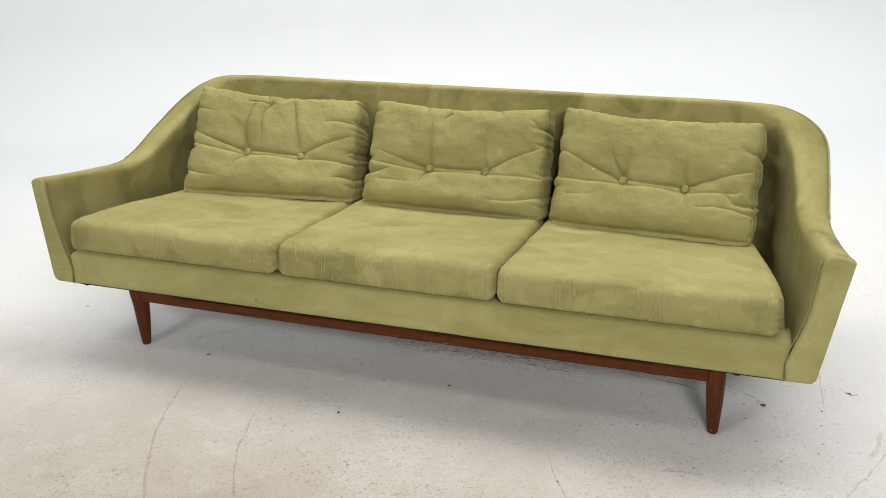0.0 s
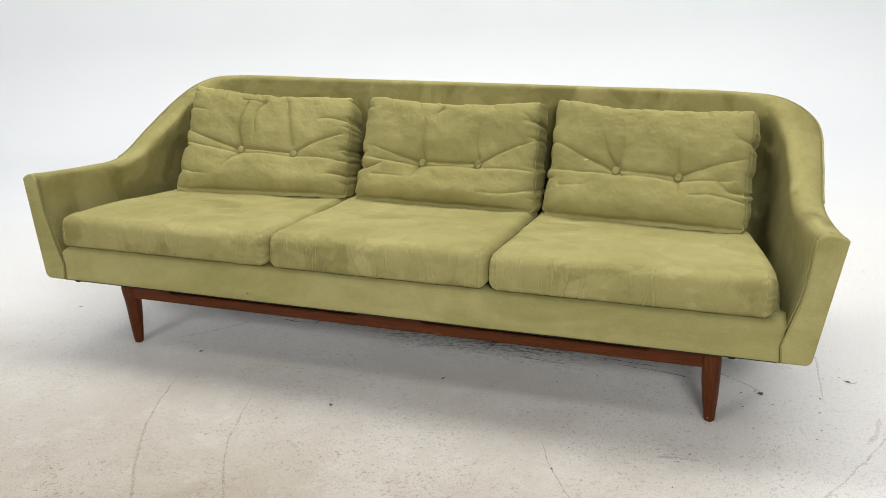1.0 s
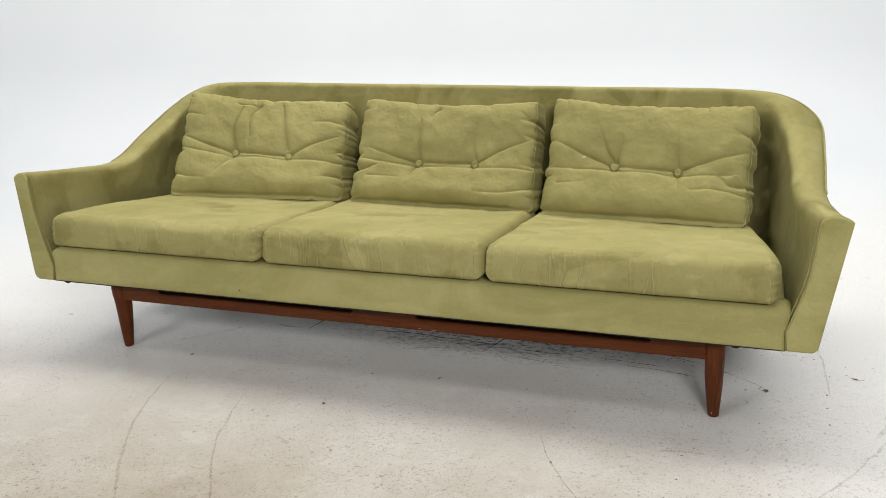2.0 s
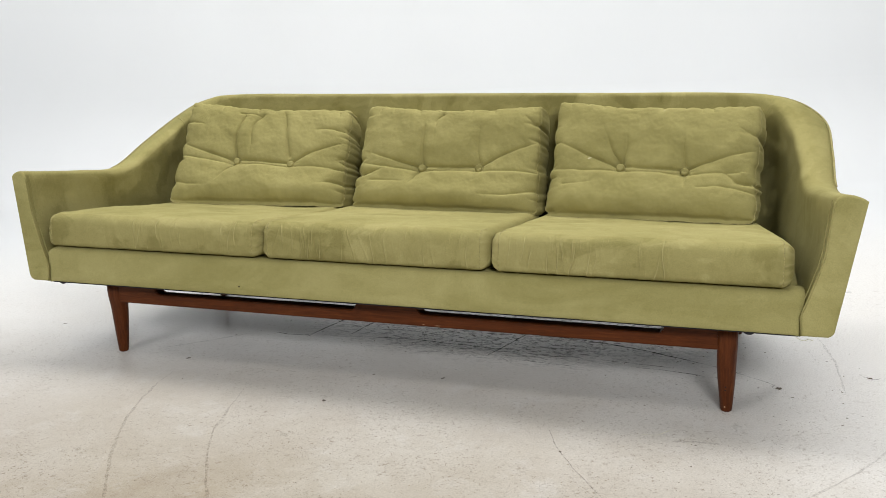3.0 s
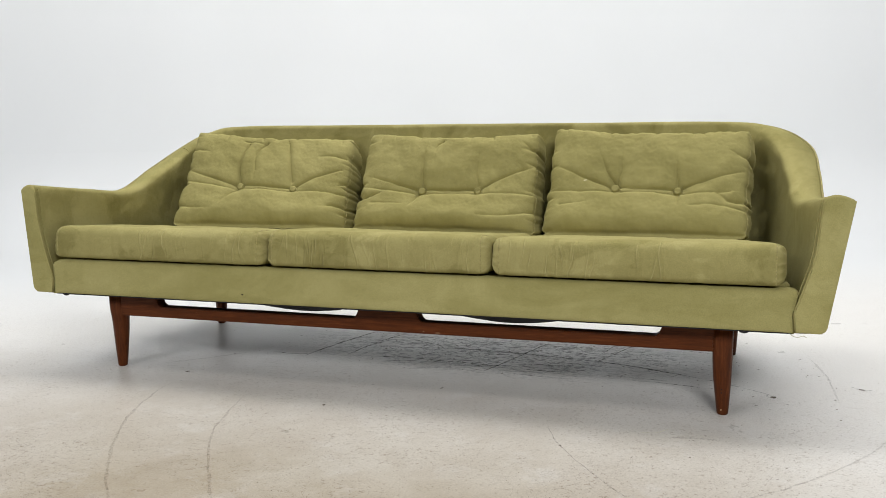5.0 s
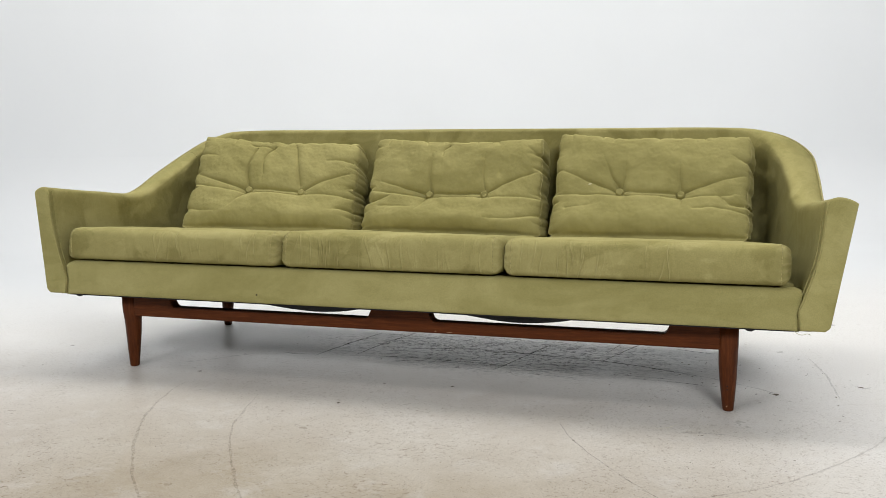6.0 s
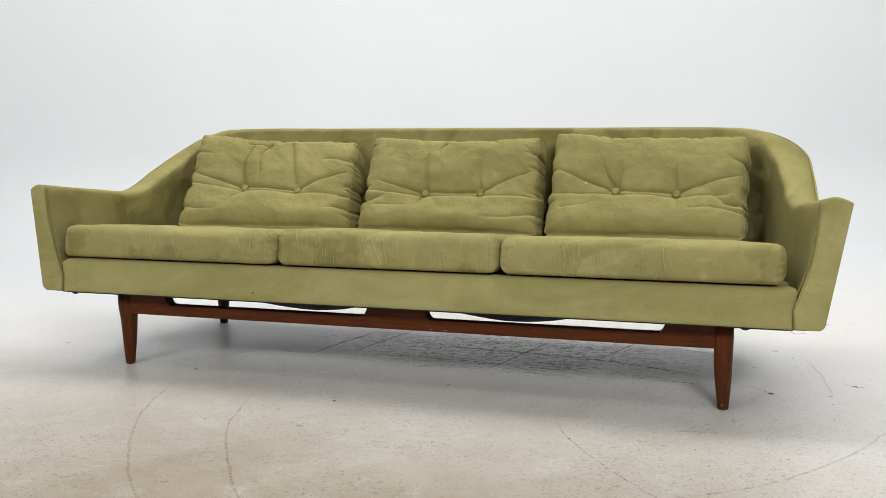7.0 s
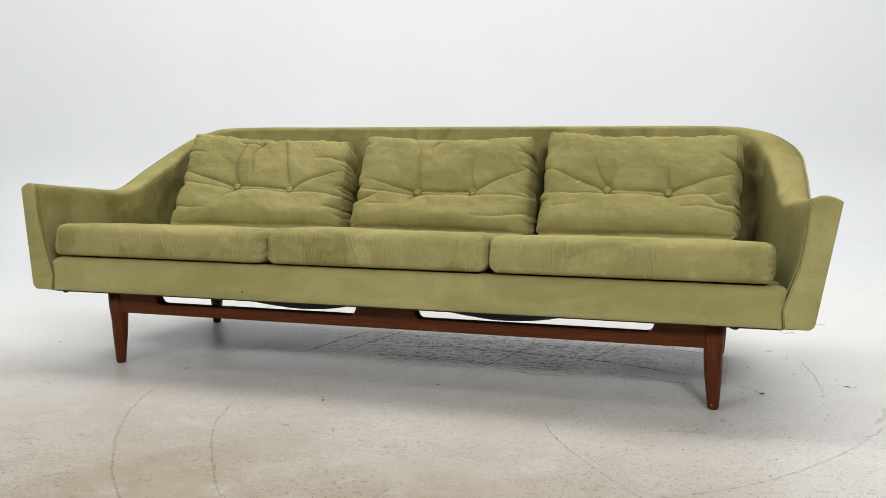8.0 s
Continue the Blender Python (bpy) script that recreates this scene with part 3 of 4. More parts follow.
# ---- seat cushions ----
def seat_cushion(x0, x1, material, label, seed, high, outer, ridges):
    """A boxed foam cushion, soft at the edges, falling to the back, with creases down its front."""
    middle, half = (x0 + x1) / 2, (x1 - x0) / 2
    base = thing("seat_cushion", label, "cushion", "seat cushions of the sofa")
    base.location = (middle, 0.0, 0.3540)
    rand = random.Random(seed)
    folds = []
    for _ in range(ridges[0]):      # thin raised creases, each with a shallow groove beside it
        fx, lean = rand.uniform(ridges[1], ridges[2]) * half, rand.gauss(0, 0.16)
        mid, reach, tall = rand.uniform(0.015, 0.075), rand.uniform(0.022, 0.055), rand.uniform(0.0016, 0.0034)
        folds.append((fx, rand.uniform(0.0018, 0.0028), -tall, lean, mid, reach))
        folds.append((fx + rand.choice((-1, 1)) * rand.uniform(0.004, 0.006), 0.0030, tall * 0.25, lean, mid, reach))
    folds += [(rand.uniform(ridges[1], ridges[2]) * half, rand.uniform(0.0014, 0.0022), -rand.uniform(0.0006, 0.0014), rand.gauss(0, 0.12), rand.uniform(0.015, 0.10), rand.uniform(0.010, 0.030)) for _ in range(2 * ridges[0])]
    folds += [(rand.uniform(-0.8, 0.8) * half, rand.uniform(0.010, 0.022), rand.uniform(-0.0020, 0.0025), rand.gauss(0, 0.2), 0.06, 0.06) for _ in range(8)]
    depth, thick, r = 0.615, high, 0.027
    # rounded cut in depth and height, before the fall to the back
    cut = []
    def arc(cy, cz, a0, a1, rad, n):
        for k in range(n + 1):
            a = radians(a0 + (a1 - a0) * k / n)
            cut.append((cy + rad * math.cos(a), cz + rad * math.sin(a), rad))
    arc(r * 0.5, r * 0.5, 270, 180, r * 0.5, 8)
    for k in range(1, 12):
        cut.append((0, r * 0.5 + (thick - r * 1.5) * k / 12, 0))
    arc(r, thick - r, 180, 90, r, 12)
    for k in range(1, 40):
        cut.append((r + (depth - 2 * r) * k / 40, thick, 0))
    arc(depth - r, thick - r, 90, 0, r, 8)
    arc(depth - r, r, 0, -90, r, 8)
    for k in range(1, 12):
        cut.append((depth - r - (depth - r * 1.8) * k / 12, 0, 0))
    cy, cz = depth / 2, thick / 2
    rows = []
    steps = np.concatenate([-half + 0.030 * (1 - np.cos(np.linspace(0, math.pi / 2, 9))), np.linspace(-half + 0.032, half - 0.032, 560), half - 0.030 * (1 - np.sin(np.linspace(0, math.pi / 2, 9)))])
    for x in steps:
        e = max(0.0, (abs(x) - (half - 0.030)) / 0.030)
        pull = 0.030 * (1 - math.sqrt(max(0, 1 - min(1, e) ** 2)))
        row = []
        for y, z, _ in cut:
            py = y + (pull if y < cy - 0.2 else -pull if y > cy + 0.2 else pull * (cy - y) / 0.2)
            pz = z + pull * 0.9 * (cz - z) / cz
            u, v = x / half, (y - cy) / cy
            top = max(0, (z - cz) / cz)
            crown = 0.012 * (1 - u**4) * (1 - v * v) * top
            bulge = -0.007 * (1 - u**6) * math.sin(math.pi * max(0, min(1, z / thick))) * (1 if y < 0.05 else 0)
            w = soft(x + seed, y, z, 6) * 0.004 * top + soft(x + seed, y, z, 17) * 0.0018 + soft(x - seed, y, z, 45) * 0.0007
            near = max(0, 1 - y / 0.14)
            if near > 0:
                for fx, fw, fd, lean, mid, reach in folds:
                    d = x - fx - lean * (z - cz) - 0.003 * math.sin(z * 60 + fx * 9)
                    if abs(d) < 3 * fw:
                        w -= fd * near * math.exp(-(d / fw) ** 2) * math.exp(-((z + y - mid) / reach) ** 2)
            # gathers where the boxing is sewn at the ends
            side = max(0, (abs(u) - 0.86) / 0.14)
            w += 0.0034 * side * math.sin(z * 260 + 5 * soft(x, y, z, 40)) * near * (0.5 + soft(seed, z, x, 60))
            py -= w * near * (1 - top * 0.5) - bulge
            pz += crown + w * top
            fall = -0.125 * y
            sag = -0.010 * math.exp(-((y - 0.36) / 0.16) ** 2) * (1 - u**4) * top
            back = max(0, y / 0.5) ** 1.6
            turn_in = -outer * 0.075 * back * max(0, (1 + outer * u) / 2) ** 3
            row.append((x + turn_in, -0.086 + py + 0.012 * (z / thick), pz + fall + sag))
        rows.append(row)
    cover = part("cover", grid_mesh(np.array(rows), False, True, True), material, base)
    for i in (7, len(rows) - 8):
        part("seam", tube(np.array(rows[i][2:36]), 0.0013, 6), VELVET_WELT, cover, "gathered velvet seam")
    return base


SEATS = [
    (-1.079, -0.3475, "olive velvet seat cushion with brushed patches beside the arm", 3, 0.0960, -1, (9, -0.15, 0.9)),
    (-0.3460, 0.315, "olive velvet seat cushion with a finely creased front edge", 11, 0.1010, 0, (17, -0.85, 0.9)),
    (0.3165, 1.050, "olive velvet seat cushion with a pale rubbed top", 23, 0.0980, 1, (14, -0.9, 0.25)),
]
for (x0, x1, label, seed, high, outer, ridges), material in zip(SEATS, VELVET_SEAT):
    seat_cushion(x0, x1, material, label, seed, high, outer, ridges)


# ---- back cushions ----
CREASES = {  # depth and width of the crisp line, depth of the hollow, its width over and under the line
    "tuck": (0.0060, 0.0028, 0.0062, 0.009, 0.022),
    "ledge": (0.0034, 0.0028, 0.0034, 0.018, 0.006),
    "upright": (0.0044, 0.0026, 0.0066, 0.018, 0.009),
    "edge": (0.0060, 0.0025, 0.0038, 0.011, 0.007),
    "pinch": (0.0090, 0.0036, 0.0085, 0.015, 0.010),
}


def crease(U, V, points, kind, fade, wide, high):
    """How far a fold through points draws the face in, for all places of the face: a crisp line in a lopsided hollow."""
    line_deep, line_wide, deep, over, under = CREASES[kind]
    line = spline([(u * wide, v * high, 0) for u, v in points], 12)[:, :2]
    px, py = U * wide, V * high
    run, climb = line[-1] - line[0]
    turn = 1 if (run if abs(run) >= abs(climb) else climb) >= 0 else -1
    best, where, sign = np.full(U.shape, 9.0), np.zeros(U.shape), np.ones(U.shape)
    for k in range(len(line) - 1):
        (ax, ay), (bx, by) = line[k], line[k + 1]
        dx, dy = bx - ax, by - ay
        ll = math.hypot(dx, dy)
        t = np.clip(((px - ax) * dx + (py - ay) * dy) / (ll * ll), 0, 1)
        far = np.hypot(px - ax - t * dx, py - ay - t * dy)
        nearer = far < best
        best = np.where(nearer, far, best)
        where = np.where(nearer, (k + t) / (len(line) - 1), where)
        side = (dx * (py - ay) - dy * (px - ax)) * turn
        sign = np.where(nearer, side, sign)
    strength = fade[0] + (fade[1] - fade[0]) * where
    ragged = 0.9 + 0.3 * np.sin(11 * where + 90 * points[0][0]) * np.sin(7 * where + 50 * points[-1][1])
    hollow = np.exp(-((best / np.where(sign > 0, over, under)) ** 1.35))
    return strength * (line_deep * ragged * np.exp(-((best / line_wide) ** 1.2)) + deep * hollow)


def stuffed_face(wide, high, buttons, folds, seed, foot):
    """How far the face of a tufted cushion stands out, over a fine mesh of places across and up."""
    N, M = 290, 176
    us, vs = np.linspace(0, 1, N), np.linspace(0, 1, M)
    U, V = np.meshgrid(us, vs, indexing="ij")
    rise = np.clip((V - 0.030) / 0.970, 0, 1)     # the lowest edge is tucked under
    puff = ((1 - np.abs(2 * U - 1) ** 4.5) * (1 - np.abs(2 * rise - 1) ** 4.2)) ** 0.44
    out = 0.041 * puff
    out += (foot[0] * (1 - U) + foot[1] * U) * np.exp(-((V - 0.10) / 0.13) ** 2) * (1 - np.abs(2 * U - 1) ** 6)    # it bulges over the seat
    valley = np.exp(-((V - 0.43) / 0.10) ** 2) * (1 - np.abs(2 * U - 1) ** 4)
    out -= 0.005 * valley
    lumps = np.array([[0.0065 * soft(u, v * 0.6, seed, 7) + 0.0024 * soft(u, v * 0.6, seed + 4, 19) + 0.0007 * soft(u, v * 0.6, seed + 8, 55) for v in vs] for u in us])
    out += lumps * np.minimum(1, puff * 1.3)
    draw = np.zeros((N, M))
    for kind, points, fade in folds:
        draw += crease(U, V, points, kind, fade, wide, high)
    for bu, bv in buttons:
        far = np.hypot((U - bu) * wide, (V - bv) * high)
        draw *= 1 - 0.85 * np.exp(-(far / 0.013) ** 4)
        draw += 0.0045 * np.exp(-((far / 0.022) ** 1.5)) + 0.0050 * np.exp(-((far - 0.0134) / 0.0016) ** 2)
    out -= np.minimum(draw * 1.22, 0.031) * np.minimum(1, 0.25 + puff)
    return out, us, vs


def back_cushion(corners, thick, buttons, folds, material, label, seed, foot, scuff=None):
    """A tufted, boxed cushion: a stuffed face drawn in at two buttons, with gathered sides."""
    bl, br, tl, tr = [np.array(c, float) for c in corners]
    base = thing("back_cushion", label, "cushion", "back cushions of the sofa")
    origin = (bl + br) / 2
    base.location = origin
    along = (br - bl + tr - tl) / 2
    up = (tl - bl + tr - br) / 2
    normal = np.cross(along, up)
    normal /= np.linalg.norm(normal)        # points to the back
    if normal[1] < 0:
        normal = -normal
    wide, high = np.linalg.norm(along), np.linalg.norm(up)
    ax, uy = along / wide, up / high

    def plane(u, v):
        return bl * (1 - u) * (1 - v) + br * u * (1 - v) + tl * (1 - u) * v + tr * u * v

    def rim(u, v):
        """How the outline wavers, by the gathers of the seam."""
        du = 0.005 * soft(seed, v * 3, 0, 3.1) + 0.0014 * soft(seed, v * 9, 1, 3.0)
        dv = 0.005 * soft(u * 3, seed, 2, 2.6) + 0.003 * soft(u * 9, seed, 3, 3.0)
        cu, cv = 2 * u - 1, 2 * v - 1
        draw = 0.004 * (1 - cv * cv) * cu + 0.006 * cu * math.exp(-((v - 0.44) / 0.05) ** 2)
        for kind, points, fade in folds:    # folds that run into the seam notch the outline
            eu, ev = points[0]
            if kind in ("edge", "pinch") and (eu < 0.05 or eu > 0.95) and (eu > 0.5) == (u > 0.5):
                draw += (0.011 if kind == "pinch" else 0.005) * fade[0] * cu * math.exp(-((v - ev) * high / 0.007) ** 2)
        drop = 0.025 * (1 - cu * cu) * max(0, cv) ** 3
        corner = (abs(cu) * abs(cv)) ** 10 * 0.008
        return (du - draw - corner * cu, dv - drop - corner * cv)

    stand, us, vs = stuffed_face(wide, high, buttons, folds, seed, foot)
    N, M, K = len(us), len(vs), 12
    places = np.zeros((N, M, 3))
    for i in range(N):
        for j in range(M):
            du, dv = rim(us[i], vs[j])
            u = us[i] + du * abs(2 * us[i] - 1) ** 4 / wide
            v = vs[j] + dv * abs(2 * vs[j] - 1) ** 2 / high
            places[i, j] = plane(u, v) - normal * stand[i, j] - origin
    bm = bmesh.new()
    front = [[bm.verts.new(places[i, j]) for j in range(M)] for i in range(N)]
    for i in range(N - 1):
        for j in range(M - 1):
            bm.faces.new((front[i][j], front[i + 1][j], front[i + 1][j + 1], front[i][j + 1]))
    ring = [(i, 0) for i in range(N - 1)] + [(N - 1, j) for j in range(M - 1)] + [(i, M - 1) for i in range(N - 1, 0, -1)] + [(0, j) for j in range(M - 1, 0, -1)]
    last = [front[i][j] for i, j in ring]
    seam = [np.array(v.co) for v in last]
    for k in range(1, K + 1):
        w = k / K
        row = []
        for q, (i, j) in enumerate(ring):
            u, v = us[i], vs[j]
            cu, cv = 2 * u - 1, 2 * v - 1
            out = ax * (cu if abs(cu) > 0.98 else cu * abs(cu) ** 14) + uy * (cv if abs(cv) > 0.98 else cv * abs(cv) ** 14)
            out = out / (np.linalg.norm(out) + 1e-9)
            swell = 0.011 * math.sin(math.pi * w) + 0.0075 * math.sin(math.pi * min(1, w * 1.6)) * soft(u * wide * 38, v * high * 38, seed + w * 2.5, 1.0) * (0.5 + soft(u * 4, v * 3, seed, 2.0))
            rear = normal * v + np.array((0, 0.99, -0.12)) * (1 - v)
            row.append(bm.verts.new(seam[q] + rear * thick * w + out * swell))
        for q in range(len(ring)):
            p = (q + 1) % len(ring)
            bm.faces.new((last[q], last[p], row[p], row[q]))
        last = row
    bm.faces.new(last)
    bmesh.ops.recalc_face_normals(bm, faces=bm.faces)
    cover = part("cover", bm, material, base)
    part("welt", tube(np.array(seam) + normal * 0.0002, 0.0016, 6, True), VELVET_WELT, cover, "thin velvet welt")
    for bu, bv in buttons:
        level = stand[int(round(bu * (N - 1))), int(round(bv * (M - 1)))]
        place = plane(bu, bv) - normal * (level - 0.0002) - origin
        rim_line = [(0, 0.0012), (0.004, 0.0012), (0.008, 0.0010), (0.0108, 0.0005), (0.0118, -0.0006), (0.0120, -0.0030), (0.0112, -0.0060)]
        rings = np.array([[(max(r, 1e-4) * math.cos(a), max(r, 1e-4) * math.sin(a), z) for a in np.linspace(0, 2 * math.pi, 25)[:-1]] for r, z in rim_line])
        dome = grid_mesh(rings, False, True, True)
        turn = Vector(-normal).to_track_quat("Z", "Y").to_matrix().to_4x4()
        dome.transform(Matrix.Translation(place) @ turn)
        part("button", dome, VELVET_SHELL, base, "velvet-covered tufting button")
    if scuff:       # a pale rubbed fleck on the face
        rand = random.Random(8)
        bm = bmesh.new()
        ring = []
        for k in range(11):
            a = 2 * math.pi * k / 11
            u, v = scuff[0] + 0.009 * rand.uniform(0.5, 1.1) * math.cos(a - 0.3) / wide, scuff[1] + 0.005 * rand.uniform(0.5, 1.1) * math.sin(a + 0.5) / high
            ring.append(bm.verts.new(plane(u, v) - normal * (stand[int(u * (N - 1)), int(v * (M - 1))] + 0.0012) - origin))
        bm.faces.new(ring)
        part("scuff", bm, RUBBED, cover, "pale rubbed fleck")
    return base


def star(buttons, upper_left, lower_left, upper_right, lower_right):
    """Folds that every tufted face has: a tuck and a ledge between the buttons, and from each of them out to the side."""
    (ua, va), (ub, vb) = buttons
    middle, v = (ua + ub) / 2, (va + vb) / 2

    def bow(a, b, rise):
        return [a, ((a[0] + b[0]) / 2, (a[1] + b[1]) / 2 + rise), b]

    return [
        ("tuck", bow((ua + 0.02, va + 0.012), (ub - 0.02, vb + 0.015), -0.004), (1.0, 1.0)),
        ("ledge", bow((ua + 0.025, va - 0.030), (ub - 0.02, vb - 0.030), 0.012), (1.0, 1.0)),
        ("tuck", bow((ua - 0.018, va + 0.010), upper_left, -0.010), (1.15, 0.45)),
        ("ledge", bow((ua - 0.020, va - 0.026), lower_left, -0.006), (1.1, 0.9)),
        ("tuck", bow((ub + 0.018, vb + 0.025), upper_right, 0.012), (1.15, 0.40)),
        ("ledge", bow((ub + 0.025, vb - 0.026), lower_right, 0.006), (1.1, 0.8)),
    ]


def gathers(seed):
    """Short folds where the face is sewn to its sides and its top."""
    rand = random.Random(seed)
    out = []
    for side in (0.0, 1.0):
        for k in range(9):
            v = 0.05 + 0.9 * (k + rand.uniform(0.0, 1.0)) / 9
            reach = rand.uniform(0.015, 0.055) * (1 if side == 0 else -1)
            out.append(("edge", [(side, v), (side + reach, v + rand.uniform(-0.02, 0.02))], (0.15 + 1.05 * rand.random() ** 2.2, 0.0)))
    for k in range(12):
        u = 0.04 + 0.92 * (k + rand.uniform(0.1, 0.9)) / 12
        out.append(("upright", [(u, 1.0), (u + rand.uniform(-0.02, 0.02), 1.0 - rand.uniform(0.05, 0.15))], (rand.uniform(0.4, 1.6), 0.0)))
    return out


TUFTS = [((0.370, 0.410), (0.682, 0.412)), ((0.378, 0.414), (0.688, 0.420)), ((0.362, 0.430), (0.668, 0.403))]
FEET = [(0.004, 0.024), (0.026, 0.026), (0.028, 0.006)]     # how far each bulges over the seat, from its one side to the other
BACKS = [
    (((-0.966, 0.391, 0.391), (-0.338, 0.465, 0.380), (-1.000, 0.656, 0.714), (-0.385, 0.688, 0.682)),
     ((0.02, 0.56), (0.0, 0.46), (0.95, 0.625), (0.98, 0.39)),
     [("upright", [(0.36, 0.45), (0.34, 0.62), (0.37, 0.85)], (1.3, 0.9)), ("upright", [(0.48, 0.87), (0.43, 0.74), (0.44, 0.57)], (1.2, 0.4)),
      ("upright", [(0.67, 0.48), (0.65, 0.63), (0.62, 0.87)], (1.0, 0.8)), ("upright", [(0.35, 0.38), (0.31, 0.31), (0.27, 0.23)], (1.3, 0.2)),
      ("edge", [(0.98, 0.75), (0.90, 0.755), (0.82, 0.74)], (1.2, 0.2)), ("pinch", [(0.99, 0.265), (0.93, 0.26), (0.86, 0.235)], (1.0, 0.1)),
      ("edge", [(0.99, 0.50), (0.95, 0.47)], (1.3, 0.3)), ("edge", [(0.01, 0.77), (0.14, 0.74)], (1.1, 0.1)),
      ("edge", [(0.01, 0.21), (0.10, 0.185), (0.19, 0.17)], (0.9, 0.2)), ("edge", [(0.34, 0.88), (0.41, 0.875), (0.48, 0.85)], (0.7, 0.2)),
      ("edge", [(0.99, 0.39), (0.93, 0.385)], (1.0, 0.5))],
     "tufted olive velvet back cushion with deeply gathered side"),
    (((-0.308, 0.449, 0.384), (0.318, 0.455, 0.380), (-0.300, 0.637, 0.702), (0.292, 0.655, 0.702)),
     ((0.08, 0.54), (0.02, 0.455), (0.98, 0.65), (0.99, 0.40)),
     [("pinch", [(0.02, 0.35), (0.09, 0.37), (0.15, 0.40)], (1.2, 0.1)), ("upright", [(0.38, 0.45), (0.37, 0.59), (0.37, 0.77)], (1.2, 0.4)),
      ("upright", [(0.46, 0.90), (0.43, 0.84), (0.43, 0.77)], (1.4, 0.4)), ("upright", [(0.69, 0.47), (0.675, 0.59), (0.68, 0.75)], (1.1, 0.3)),
      ("upright", [(0.36, 0.38), (0.34, 0.31), (0.32, 0.26)], (1.2, 0.2)), ("edge", [(0.10, 0.29), (0.18, 0.29), (0.28, 0.28)], (0.6, 0.3)),
      ("edge", [(0.99, 0.25), (0.84, 0.195), (0.70, 0.19)], (0.9, 0.25)), ("edge", [(0.99, 0.07), (0.94, 0.04), (0.88, 0.03)], (0.9, 0.2)),
      ("pinch", [(0.99, 0.81), (0.96, 0.83), (0.92, 0.88)], (0.8, 0.2))],
     "tufted olive velvet back cushion with pinched edge folds"),
    (((0.340, 0.442, 0.380), (0.957, 0.371, 0.400), (0.350, 0.640, 0.716), (0.958, 0.628, 0.706)),
     ((0.06, 0.62), (0.01, 0.43), (0.98, 0.58), (0.92, 0.40)),
     [("pinch", [(0.98, 0.315), (0.91, 0.325), (0.86, 0.39)], (0.9, 0.4)), ("upright", [(0.36, 0.47), (0.315, 0.56), (0.28, 0.69)], (1.3, 0.3)),
      ("upright", [(0.37, 0.47), (0.385, 0.57), (0.385, 0.66)], (1.2, 0.3)), ("upright", [(0.67, 0.45), (0.66, 0.54), (0.66, 0.64)], (1.2, 0.2)),
      ("upright", [(0.67, 0.37), (0.67, 0.32), (0.67, 0.27)], (0.9, 0.2)), ("edge", [(0.08, 0.30), (0.15, 0.30), (0.22, 0.31)], (0.4, 0.2)),
      ("edge", [(0.99, 0.25), (0.85, 0.28), (0.73, 0.27)], (0.9, 0.3)), ("edge", [(0.99, 0.72), (0.95, 0.735), (0.91, 0.76)], (1.1, 0.2)),
      ("edge", [(0.99, 0.03), (0.95, 0.02)], (0.9, 0.3)), ("pinch", [(0.01, 0.10), (0.06, 0.10), (0.10, 0.11)], (1.0, 0.2))],
     "tufted olive velvet back cushion with a pale scuff near its button"),
]
LIFTS = [(0.008, 0.022), (0.022, 0.022), (0.022, 0.008)]      # how far the sides of each stand up on the seat


def settled(points, lift, high=0.35):
    """Places on a face whose lower edge has been lifted on to the seat: across and up."""
    out = []
    for u, v in points:
        rise = (lift[0] * (1 - u) + lift[1] * u) / high
        out.append((u, max(0.004, (v - rise) / (1 - rise))))
    return tuple(out)


for k, (corners, ends, extra, label) in enumerate(BACKS):
    tufts = settled(TUFTS[k], LIFTS[k])
    extra = [(kind, settled(points, LIFTS[k]), fade) for kind, points, fade in extra]
    back_cushion(corners, 0.135, tufts, star(tufts, *settled(ends, LIFTS[k])) + gathers(31 + k) + extra, VELVET_BACK[k], label, 5 + 7 * k, FEET[k], (0.205, 0.475) if k == 2 else None)


# ---- marks on the floor ----
def ribbon(name, points, width, material, label, count=110, waver=0.004, taper=True, ragged=0.3):
    """A thin mark along a line on the floor, uneven in width."""
    line = spline([(*p, 0) for p in points], count)
    rows = []
    for i, p in enumerate(line):
        way = line[min(i + 1, count - 1)] - line[max(i - 1, 0)]
        side = np.array((-way[1], way[0], 0)) / (np.linalg.norm(way) + 1e-9)
        t = i / (count - 1)
        w = width * (0.35 + 0.9 * abs(soft(p[0], p[1], width, 25)) + ragged * abs(soft(p[0], p[1], width + 3, 90))) * (min(1, 6 * t + 0.15, 6 * (1 - t) + 0.15) if taper else 1)
        c = p + side * (waver * soft(p[0], p[1], 3, 18) + 0.25 * waver * soft(p[0], p[1], 5, 70)) + np.array((0, 0, 0.0006))
        rows.append([c - side * w / 2, c, c + side * w / 2])
    return part(name, grid_mesh(np.array(rows)), material, floor, label)


